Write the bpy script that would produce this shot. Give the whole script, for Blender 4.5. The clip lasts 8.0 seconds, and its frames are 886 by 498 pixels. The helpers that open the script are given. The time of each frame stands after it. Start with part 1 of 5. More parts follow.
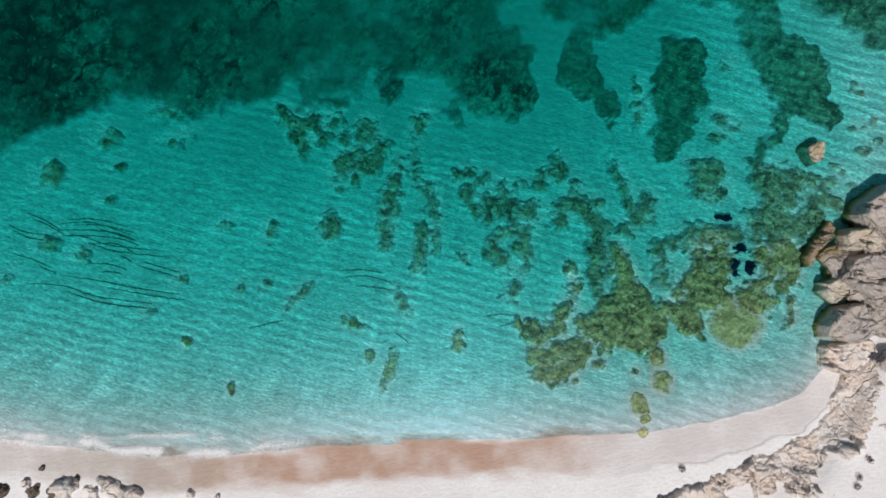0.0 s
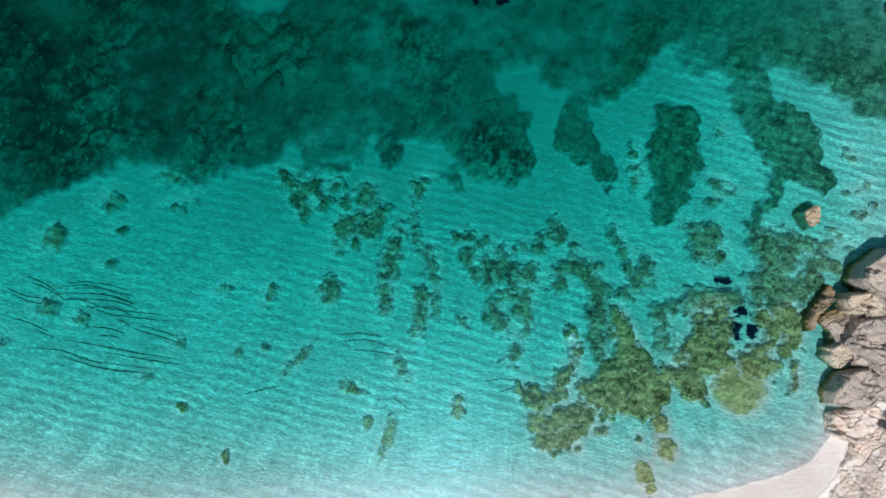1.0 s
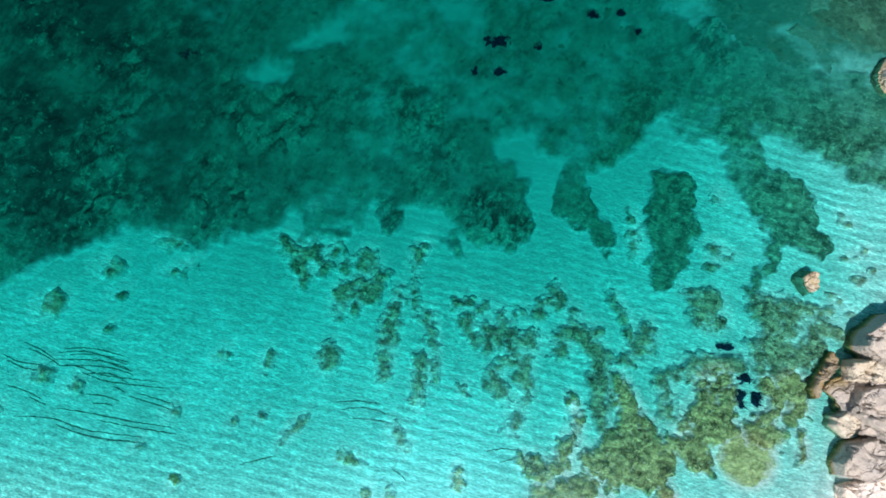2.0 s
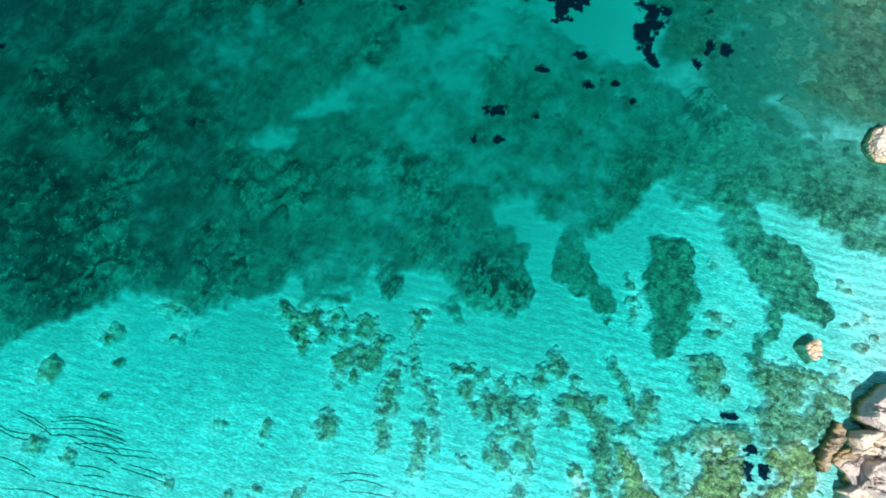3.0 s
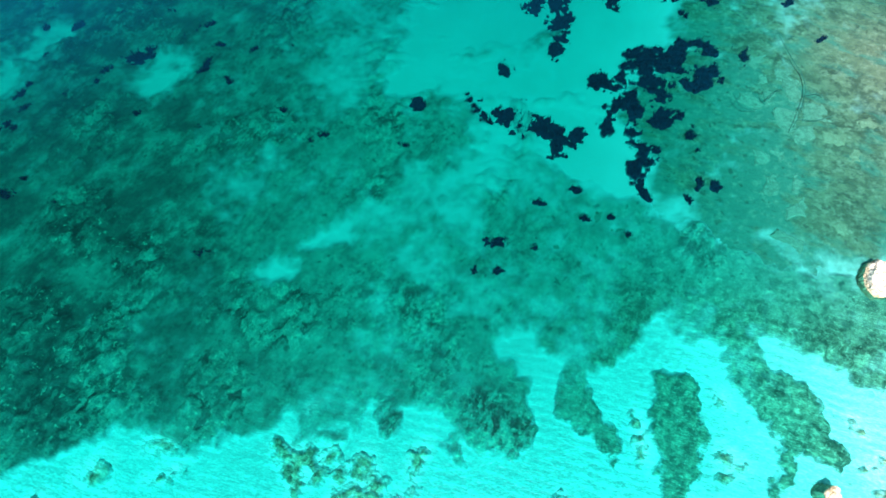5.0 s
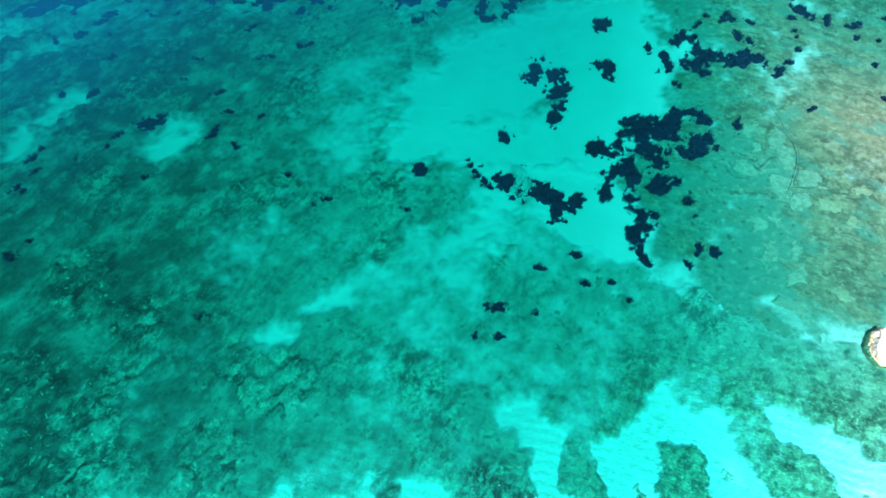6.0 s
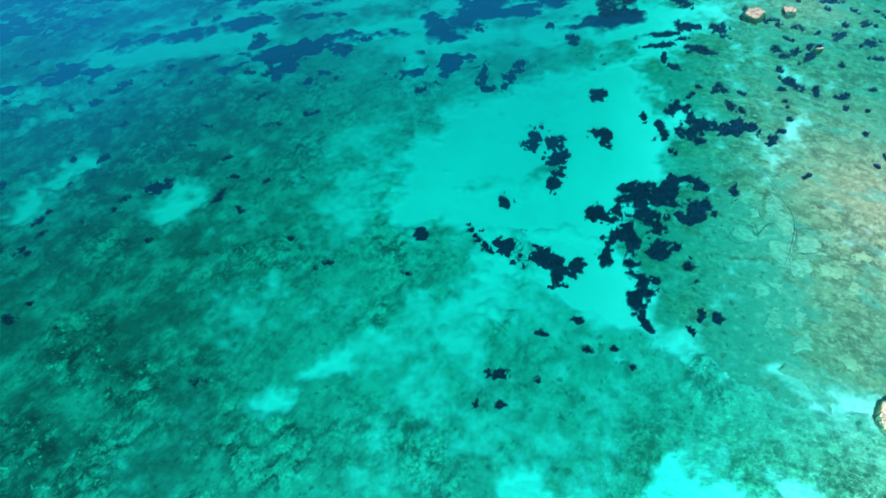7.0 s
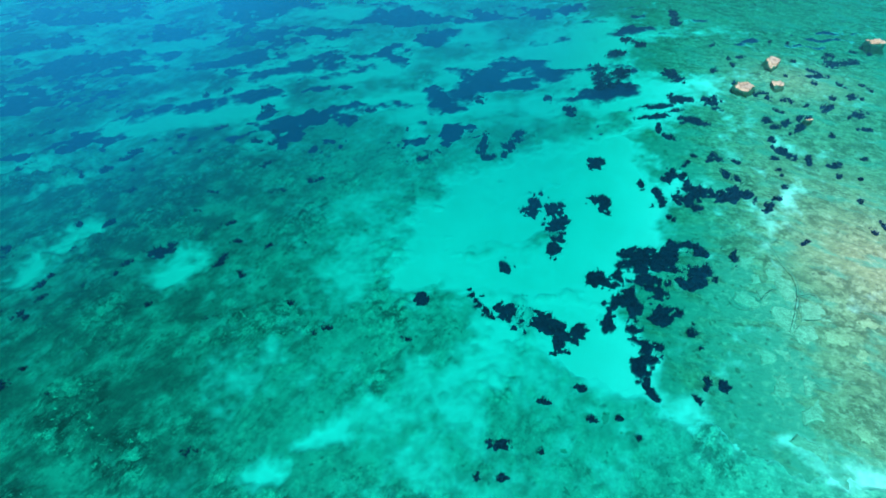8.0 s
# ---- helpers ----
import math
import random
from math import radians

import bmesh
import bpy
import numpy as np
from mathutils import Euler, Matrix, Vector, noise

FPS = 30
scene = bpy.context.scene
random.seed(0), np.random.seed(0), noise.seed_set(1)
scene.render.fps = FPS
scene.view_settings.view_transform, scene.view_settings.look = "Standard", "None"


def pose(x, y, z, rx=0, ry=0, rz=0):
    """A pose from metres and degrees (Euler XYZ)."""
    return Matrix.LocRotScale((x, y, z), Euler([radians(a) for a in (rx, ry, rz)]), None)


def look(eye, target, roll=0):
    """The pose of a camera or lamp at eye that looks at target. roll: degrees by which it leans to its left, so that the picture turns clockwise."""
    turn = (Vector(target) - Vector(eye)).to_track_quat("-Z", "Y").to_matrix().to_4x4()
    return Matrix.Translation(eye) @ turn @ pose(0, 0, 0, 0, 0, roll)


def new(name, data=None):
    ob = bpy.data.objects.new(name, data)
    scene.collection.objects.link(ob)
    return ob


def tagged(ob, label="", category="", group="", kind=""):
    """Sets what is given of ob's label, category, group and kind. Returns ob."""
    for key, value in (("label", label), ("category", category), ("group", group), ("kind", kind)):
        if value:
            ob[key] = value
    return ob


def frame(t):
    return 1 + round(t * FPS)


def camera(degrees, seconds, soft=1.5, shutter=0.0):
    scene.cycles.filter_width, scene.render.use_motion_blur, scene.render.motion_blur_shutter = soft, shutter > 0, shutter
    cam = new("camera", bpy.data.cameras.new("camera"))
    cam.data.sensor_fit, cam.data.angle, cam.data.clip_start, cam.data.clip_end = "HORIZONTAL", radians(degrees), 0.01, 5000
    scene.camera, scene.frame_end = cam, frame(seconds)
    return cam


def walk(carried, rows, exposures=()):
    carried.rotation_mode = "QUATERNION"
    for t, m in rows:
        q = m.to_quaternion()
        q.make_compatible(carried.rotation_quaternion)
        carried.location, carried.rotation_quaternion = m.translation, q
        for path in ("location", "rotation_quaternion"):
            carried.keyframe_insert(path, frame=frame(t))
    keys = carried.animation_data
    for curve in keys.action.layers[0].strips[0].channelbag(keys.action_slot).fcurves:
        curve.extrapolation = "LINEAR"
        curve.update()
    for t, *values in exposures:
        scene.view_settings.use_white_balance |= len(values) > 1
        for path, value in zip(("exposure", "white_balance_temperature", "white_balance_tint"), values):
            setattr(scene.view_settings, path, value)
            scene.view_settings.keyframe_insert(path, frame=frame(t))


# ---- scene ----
cam = camera(77.32, 8.0, soft=1.7)

# x, y, z in metres; tilt up from straight down, roll, yaw in degrees
PATH = [
    (0, pose(0.000, 0.000, 50.000, 0.699, -0.097, 0.002)),
    (0.5, pose(0.014, 0.924, 50.031, 2.907, -0.103, -0.007)),
    (1, pose(0.029, 1.879, 50.117, 5.149, -0.105, -0.020)),
    (1.5, pose(0.046, 2.848, 50.260, 7.423, -0.104, -0.028)),
    (2.0, pose(0.065, 3.818, 50.455, 9.730, -0.099, -0.025)),
    (2.5, pose(0.087, 4.774, 50.700, 12.071, -0.089, -0.006)),
    (3, pose(0.112, 5.703, 50.988, 14.450, -0.076, 0.033)),
    (3.5, pose(0.141, 6.590, 51.311, 16.875, -0.059, 0.094)),
    (4, pose(0.175, 7.422, 51.658, 19.353, -0.039, 0.177)),
    (4.5, pose(0.215, 8.185, 52.017, 21.895, -0.017, 0.283)),
    (5.0, pose(0.260, 8.867, 52.374, 24.513, 0.008, 0.408)),
    (5.5, pose(0.313, 9.455, 52.713, 27.221, 0.034, 0.551)),
    (6, pose(0.374, 9.936, 53.015, 30.037, 0.061, 0.706)),
    (6.5, pose(0.444, 10.297, 53.259, 32.979, 0.088, 0.868)),
    (7, pose(0.524, 10.527, 53.424, 36.067, 0.114, 1.028)),
    (7.5, pose(0.615, 10.615, 53.484, 39.324, 0.137, 1.178)),
    (8, pose(0.718, 10.548, 53.414, 42.774, 0.157, 1.308)),
]

walk(cam, PATH, exposures=((0, -0.74), (1.5, -0.2), (3.0, 0.6), (4.5, 1.24), (6.0, 1.68), (8.0, 1.86)))

# ---- light ----
world = bpy.data.worlds.new("sky")
world.use_nodes = True
scene.world = world
sky = world.node_tree.nodes.new("ShaderNodeTexSky")
sky.sky_type = "NISHITA"
sky.sun_disc = False
SUN_WAY = Vector((-0.08, -0.6, 1.15)).normalized()
sky.sun_elevation = math.asin(SUN_WAY.z)
sky.sun_rotation = math.atan2(SUN_WAY.x, SUN_WAY.y)
world.node_tree.nodes["Background"].inputs["Strength"].default_value = 0.055
world.node_tree.links.new(sky.outputs["Color"], world.node_tree.nodes["Background"].inputs["Color"])
sun = new("sun", bpy.data.lights.new("sun", "SUN"))
sun.data.energy, sun.data.angle, sun.data.color = 5.0, radians(0.53), (1.0, 0.965, 0.92)
sun.matrix_world = look(SUN_WAY * 200, (0, 0, 0))

# ---- the lie of the land ----
def lattice(ix, iy, seed):
    h = (ix.astype(np.int64) * 374761393 + iy.astype(np.int64) * 668265263 + seed * 1442695041) & 0x7FFFFFFF
    h = ((h ^ (h >> 13)) * 1274126177) & 0x7FFFFFFF
    h = ((h ^ (h >> 16)) * 951274213) & 0x7FFFFFFF
    return (h ^ (h >> 15)) / float(0x7FFFFFFF)


def value_noise(x, y, seed=0):
    """Smooth noise from -1 to 1 with a cell of 1."""
    x, y = np.asarray(x, float), np.asarray(y, float)
    ix, iy = np.floor(x), np.floor(y)
    fx, fy = x - ix, y - iy
    fx, fy = fx * fx * (3 - 2 * fx), fy * fy * (3 - 2 * fy)
    a, b = lattice(ix, iy, seed), lattice(ix + 1, iy, seed)
    c, d = lattice(ix, iy + 1, seed), lattice(ix + 1, iy + 1, seed)
    return 2 * ((a * (1 - fx) + b * fx) * (1 - fy) + (c * (1 - fx) + d * fx) * fy) - 1


def fbm(x, y, size, octaves=4, seed=0, gain=0.5):
    total, amp, norm = 0.0, 1.0, 0.0
    for k in range(octaves):
        f = 2.0 ** k / size
        total = total + amp * value_noise(x * f + 17.3 * k, y * f - 9.1 * k, seed + k)
        norm += amp
        amp *= gain
    return total / norm


def cells(x, y, size, seed=0):
    """Distance to the nearest of scattered points about size apart, in sizes."""
    x, y = x / size, y / size
    ix, iy = np.floor(x), np.floor(y)
    best = np.full(np.shape(x), 9.0)
    for dx in (-1, 0, 1):
        for dy in (-1, 0, 1):
            px, py = ix + dx, iy + dy
            best = np.minimum(best, np.hypot(px + lattice(px, py, seed) - x, py + lattice(px, py, seed + 1) - y))
    return best


def ramp(v, a, b):
    s = np.clip((v - a) / (b - a), 0, 1)
    return s * s * (3 - 2 * s)


SHORE_X = (-160, -60, -40, -27, -15, -5, 5, 16, 26, 32, 34.5, 37, 41, 60, 160)
SHORE_Y = (-2, -14, -16.6, -17.9, -17.8, -17.0, -16.6, -16.2, -14.8, -12.9, -11.0, -5.0, 2.5, 8, 20)


def shore(x):
    s = np.interp(x, SHORE_X, SHORE_Y)
    return (s + np.interp(x - 2, SHORE_X, SHORE_Y) + np.interp(x + 2, SHORE_X, SHORE_Y)) / 3


def ground_height(x, y):
    """Beach above 0, sea bed below 0."""
    x, y = np.asarray(x, float), np.asarray(y, float)
    off = y - shore(x) + 0.35 * fbm(x, y, 5.0, 3, 5)
    left = 1 - ramp(x - 0.1 * (y - 20), 4, 44)
    deep = 0.92 + 2.5 * left + 0.02 * np.clip(y - 60, 0, 120) * (1.0 + 0.1 * left) + 1.2 * ramp(-x, 22, 60) * ramp(y, 15, 60)
    deep = deep + 0.7 * ramp(y, 40, 70) * left
    deep = deep - 0.6 * np.exp(-((x - 56) / 12) ** 2 - ((y - 58) / 20) ** 2)
    deep = deep - 1.0 * np.exp(-((x - 63) / 13) ** 2 - ((y - 104) / 10) ** 2)
    off_shore = np.clip(off, 0, None)
    off_shore = off_shore * off_shore / (off_shore + 1.2)
    sea = -deep * (1 - np.exp(-off_shore * 0.145 / deep))
    land = 1.4 * (1 - np.exp(np.clip(off, None, 0) * 0.1 / 1.4))
    bench = ramp(x, 25, 33) * ramp(-(y - shore(x)), 5.0, 9.0) * 1.1
    return np.where(off > 0, sea, land + bench) + 0.05 * fbm(x, y, 7.0, 3, 11) * ramp(np.abs(off), 0, 6)


# ---- materials ----
class Nodes:
    """Short hand for a node tree."""

    def __init__(self, name):
        self.material = bpy.data.materials.new(name)
        self.material.use_nodes = True
        self.tree = self.material.node_tree
        self.tree.nodes.clear()
        self.out = self.tree.nodes.new("ShaderNodeOutputMaterial")

    def add(self, kind, values=None, **settings):
        node = self.tree.nodes.new("ShaderNode" + kind)
        if "operation" in settings:
            node.operation = settings["operation"]
        if "interpolation_type" in settings:
            node.interpolation_type = settings["interpolation_type"]
        if "data_type" in settings:
            node.data_type = settings["data_type"]
        if "blend_type" in settings:
            node.blend_type = settings["blend_type"]
        if "vector_type" in settings:
            node.vector_type = settings["vector_type"]
        if "feature" in settings:
            node.feature = settings["feature"]
        if "attribute_name" in settings:
            node.attribute_name = settings["attribute_name"]
        if "bands_direction" in settings:
            node.bands_direction = settings["bands_direction"]
        for key, value in (values or {}).items():
            if isinstance(value, bpy.types.NodeSocket):
                self.tree.links.new(value, node.inputs[key])
            else:
                node.inputs[key].default_value = value
        return node

    def math(self, op, a, b=0.0):
        return self.add("Math", {0: a, 1: b}, operation=op).outputs[0]

    def noise(self, size, detail=4, rough=0.55, vector=None, distortion=0.0):
        node = self.add("TexNoise", {"Scale": 1.0 / size, "Detail": detail, "Roughness": rough, "Distortion": distortion})
        self.tree.links.new(vector or self.place(), node.inputs["Vector"])
        return node.outputs["Fac"]

    def place(self):
        return self.add("NewGeometry").outputs["Position"]

    def stretched(self, scale, turn):
        """Places for a pattern drawn out along the way at that turn; scale as for noise, larger is finer."""
        node = self.add("Mapping", {"Vector": self.place(), "Rotation": (0, 0, radians(turn)), "Scale": tuple(1 / v for v in scale)}, vector_type="TEXTURE")
        return node.outputs["Vector"]

    def between(self, v, a, b, lo=0.0, hi=1.0):
        return self.add("MapRange", {"Value": v, "From Min": a, "From Max": b, "To Min": lo, "To Max": hi}, interpolation_type="SMOOTHSTEP").outputs["Result"]

    def blend(self, fac, a, b, kind="MIX"):
        node = self.add("Mix", data_type="RGBA", blend_type=kind)
        for index, value in ((0, fac), (6, a), (7, b)):
            if isinstance(value, bpy.types.NodeSocket):
                self.tree.links.new(value, node.inputs[index])
            else:
                node.inputs[index].default_value = (*value, 1) if index else value
        return node.outputs[2]

    def surface(self, colour, rough=0.85, bump=None, strength=0.5, distance=0.1, specular=0.3):
        shader = self.add("BsdfPrincipled", {"Base Color": colour, "Roughness": rough, "Specular IOR Level": specular})
        if bump is not None:
            self.tree.links.new(self.add("Bump", {"Height": bump, "Strength": strength, "Distance": distance}).outputs[0], shader.inputs["Normal"])
        self.tree.links.new(shader.outputs[0], self.out.inputs["Surface"])
        return self.material


def sand_material():
    n = Nodes("pale_sand")
    split = n.add("SeparateXYZ", {0: n.place()})
    x, z = split.outputs[0], split.outputs[2]
    patches = n.noise(9.0, 5, 0.6)
    grain = n.noise(0.3, 6, 0.75)
    colour = n.blend(n.between(patches, 0.35, 0.65), (0.85, 0.81, 0.8), (0.93, 0.91, 0.91))
    colour = n.blend(n.between(grain, 0.4, 0.7, 0.0, 0.3), colour, (0.64, 0.57, 0.52))
    colour = n.blend(n.between(z, 0.02, -0.5), colour, (0.8, 0.8, 0.79), "MULTIPLY")
    level = n.math("ADD", z, n.math("MULTIPLY", n.math("SUBTRACT", n.noise(5.0, 4, 0.6, n.stretched((0.6, 1.6, 1.0), 0)), 0.5), 0.3))
    wet = n.math("MULTIPLY", n.between(level, -0.06, 0.02), n.between(level, 0.33, 0.2))
    reach = n.math("MULTIPLY", n.between(x, -42, -22, 0.6, 1.0), n.between(x, 22, 2, 0.7, 1.0))
    damp = n.blend(n.between(x, -30, -12), (0.5, 0.43, 0.38), (0.52, 0.34, 0.26))
    damp = n.blend(n.between(x, 8, 18), damp, (0.62, 0.56, 0.54))
    colour = n.blend(n.math("MULTIPLY", n.math("MULTIPLY", wet, reach), n.between(n.noise(4.0, 3), 0.3, 0.6, 0.55, 1.0)), colour, damp)
    wrack = n.math("MULTIPLY", n.between(n.math("ABSOLUTE", n.math("SUBTRACT", level, 0.27)), 0.016, 0.004), n.between(x, 14, 24, 0.0, 0.5))
    colour = n.blend(wrack, colour, (0.42, 0.39, 0.38))
    specks = n.math("MULTIPLY", n.between(n.noise(0.28, 2, 0.5), 0.68, 0.73), n.math("MULTIPLY", n.between(level, 0.35, 0.6), n.between(n.noise(3.0, 3), 0.5, 0.62, 0.0, 0.6)))
    colour = n.blend(specks, colour, (0.3, 0.24, 0.2))
    dents = n.noise(0.45, 3, 0.6, n.stretched((1.0, 1.8, 1.0), 15))
    relief = n.math("ADD", dents, n.math("MULTIPLY", grain, 0.5))
    return n.surface(colour, 0.92, relief, 0.7, 0.1, 0.15)


def reef_material(name, dark, mid, light, bright=0.5, size=1.0, grain_turn=35, dust=1.0, reach=0.42, plain=0.22, east=0.0, haze=0.1, blotch=None):
    """Weedy rock: dark weed, paler turf, bare light lumps, painted crevice shade and shadow spots, and sand lying on
    its thin edges.
    """
    n = Nodes(name)
    shift = n.add("ObjectInfo").outputs["Random"]
    cover = n.add("Attribute", attribute_name="cover").outputs["Fac"]
    craggy = n.add("Attribute", attribute_name="craggy").outputs["Fac"]
    along = n.stretched((1.0, 1.35, 1.0), grain_turn)
    broad = n.noise(9.0 * size, 4, 0.6)
    lumps = n.noise(1.3 * size, 6, 0.7, along, 0.1)
    fine = n.noise(0.4 * size, 5, 0.75)
    ridge = n.noise(2.6 * size, 5, 0.6, along, 0.2)
    # shade of crevices painted as dark lines; the relief has none
    crevice_shade = n.between(n.math("ABSOLUTE", n.math("SUBTRACT", ridge, 0.46)), 0.065, 0.012, 0.0, 0.85)
    colour = n.blend(n.between(lumps, 0.4, 0.6), dark, mid)
    colour = n.blend(n.between(broad, 0.42, 0.62, 0.0, 0.55), colour, mid)
    colour = n.blend(n.math("MULTIPLY", n.between(fine, 0.46, 0.66), n.between(ridge, 0.42, 0.62, 0.15, bright)), colour, light)
    colour = n.blend(n.math("MULTIPLY", crevice_shade, n.math("MULTIPLY", craggy, n.between(n.noise(3.5 * size, 3), 0.42, 0.55))), colour, tuple(0.45 * v for v in dark))
    soft = n.blend(n.between(n.noise(3.0 * size, 4, 0.55), 0.38, 0.62, 0.0, 0.55), mid, dark)
    colour = n.blend(n.math("ADD", plain, n.math("MULTIPLY", craggy, 1.0 - plain)), soft, colour)
    colour = n.blend(n.math("MULTIPLY", shift, 0.3), colour, mid)
    if east:
        brown = n.blend(n.between(lumps, 0.38, 0.62), (0.08, 0.085, 0.055), (0.31, 0.3, 0.2))
        brown = n.blend(n.between(fine, 0.52, 0.68, 0.0, 0.6), brown, light)
        place = n.add("SeparateXYZ", {0: n.place()})
        colour = n.blend(n.math("MULTIPLY", n.math("MULTIPLY", n.between(place.outputs[0], 2, 20), n.between(place.outputs[1], 34, 24)), east), colour, brown)
    if blotch:
        streaky = n.stretched((1.0, 2.2, 1.0), grain_turn)
        greener = n.between(n.add("SeparateXYZ", {0: n.place()}).outputs[0], 34, 47, 0.09, -0.05)
        colour = n.blend(n.between(n.math("SUBTRACT", n.noise(8.0, 5, 0.62, streaky), greener), 0.4, 0.54, 0.8, 0.0), colour, blotch)
        colour = n.blend(n.between(n.noise(0.9, 5, 0.7), 0.5, 0.66, 0.0, 0.45), colour, light)
        colour = n.blend(n.between(n.noise(0.7, 4, 0.7, streaky), 0.55, 0.68, 0.0, 0.45), colour, dark)
    where = n.add("SeparateXYZ", {0: n.place()})
    if east:
        # dark weed blotches, deepened westward to paint in a dimmer light there
        west_weed_dimming = n.math("MULTIPLY", n.between(n.math("ADD", where.outputs[0], n.math("MULTIPLY", broad, 16)), 2, -28), n.between(n.noise(4.5, 5, 0.6, along), 0.36, 0.58, 0.2, 0.75))
        colour = n.blend(west_weed_dimming, colour, (0.025, 0.06, 0.053))
    deeper = n.math("MAXIMUM", n.between(where.outputs[1], 13, 25), n.math("MULTIPLY", n.between(where.outputs[0], 14, -10, 0.0, 0.75), n.between(where.outputs[1], -2, 6)))
    foot = n.between(cover, 0.02, 0.3)
    cloud = n.math("ADD", cover, n.math("MULTIPLY", foot, n.math("MULTIPLY", n.math("SUBTRACT", n.noise(2.4, 4, 0.55), 0.5), 0.6)))
    # dark spots painted for the small shadows among the crags
    colour = n.blend(n.between(n.noise(0.85 * size, 2), 0.62, 0.7, 0.0, 0.6), colour, dark)
    colour = n.blend(n.math("MULTIPLY", craggy, n.between(n.noise(0.55 * size, 2), 0.62, 0.72, 0.0, 0.55)), colour, light)
    edge = n.math("ADD", cover, n.math("MULTIPLY", foot, n.math("MULTIPLY", n.math("SUBTRACT", n.noise(0.9, 5, 0.66), 0.5), 1.3)))
    crisp, hazy = n.between(edge, reach + 0.1, 0.02, 0.0, dust), n.between(cloud, reach + haze, 0.02, 0.0, dust)
    bare = n.math("ADD", n.math("MULTIPLY", crisp, n.math("SUBTRACT", 1.0, deeper)), n.math("MULTIPLY", hazy, deeper))
    colour = n.blend(bare, colour, (0.7, 0.68, 0.67))
    relief = n.math("MULTIPLY", n.math("SUBTRACT", 1.0, bare), n.math("ADD", lumps, n.math("MULTIPLY", fine, 0.4)))
    return n.surface(colour, 0.95, relief, 0.8, 0.25, 0.1)


def rock_material(name, base, warm, dark, stain=0.0, sunk=0.85, cracks=1.0):
    n = Nodes(name)
    z = n.add("SeparateXYZ", {0: n.place()}).outputs[2]
    broad = n.noise(2.4, 5, 0.65)
    fine = n.noise(0.22, 6, 0.7)
    pits = n.add("TexVoronoi", {"Scale": 3.2, "Vector": n.place()}, feature="F1").outputs["Distance"]
    colour = n.blend(n.between(broad, 0.38, 0.62), base, warm)
    colour = n.blend(n.between(fine, 0.5, 0.75, 0.0, 0.7), colour, dark)
    seam = n.noise(3.4, 4, 0.5, n.stretched((1.0, 1.6, 2.0), 30), 0.3)
    crack = n.math("ABSOLUTE", n.math("SUBTRACT", seam, 0.5))
    colour = n.blend(n.math("MULTIPLY", n.math("MULTIPLY", n.between(crack, 0.01, 0.0), cracks), n.between(n.noise(2.2, 2), 0.5, 0.6)), colour, (0.07, 0.055, 0.05))
    level = n.math("ADD", z, n.math("MULTIPLY", n.math("SUBTRACT", n.noise(0.8, 3), 0.5), 0.5))
    colour = n.blend(n.math("MULTIPLY", n.between(level, 0.5, 0.05), stain), colour, (0.36, 0.25, 0.05))
    colour = n.blend(n.between(level, -0.05, -0.4, 0.0, sunk), colour, (0.09, 0.075, 0.03))
    relief = n.math("ADD", n.math("MULTIPLY", pits, 0.5), n.math("ADD", fine, n.math("MULTIPLY", n.between(crack, 0.0, 0.04), cracks)))
    return n.surface(colour, 0.9, relief, 1.0, 0.2, 0.2)


def grass_material():
    n = Nodes("dark_seagrass")
    tone = n.noise(0.6, 4, 0.6)
    return n.surface(n.blend(n.between(tone, 0.35, 0.65), (0.008, 0.022, 0.06), (0.018, 0.042, 0.09)), 0.8, None, specular=0.1)


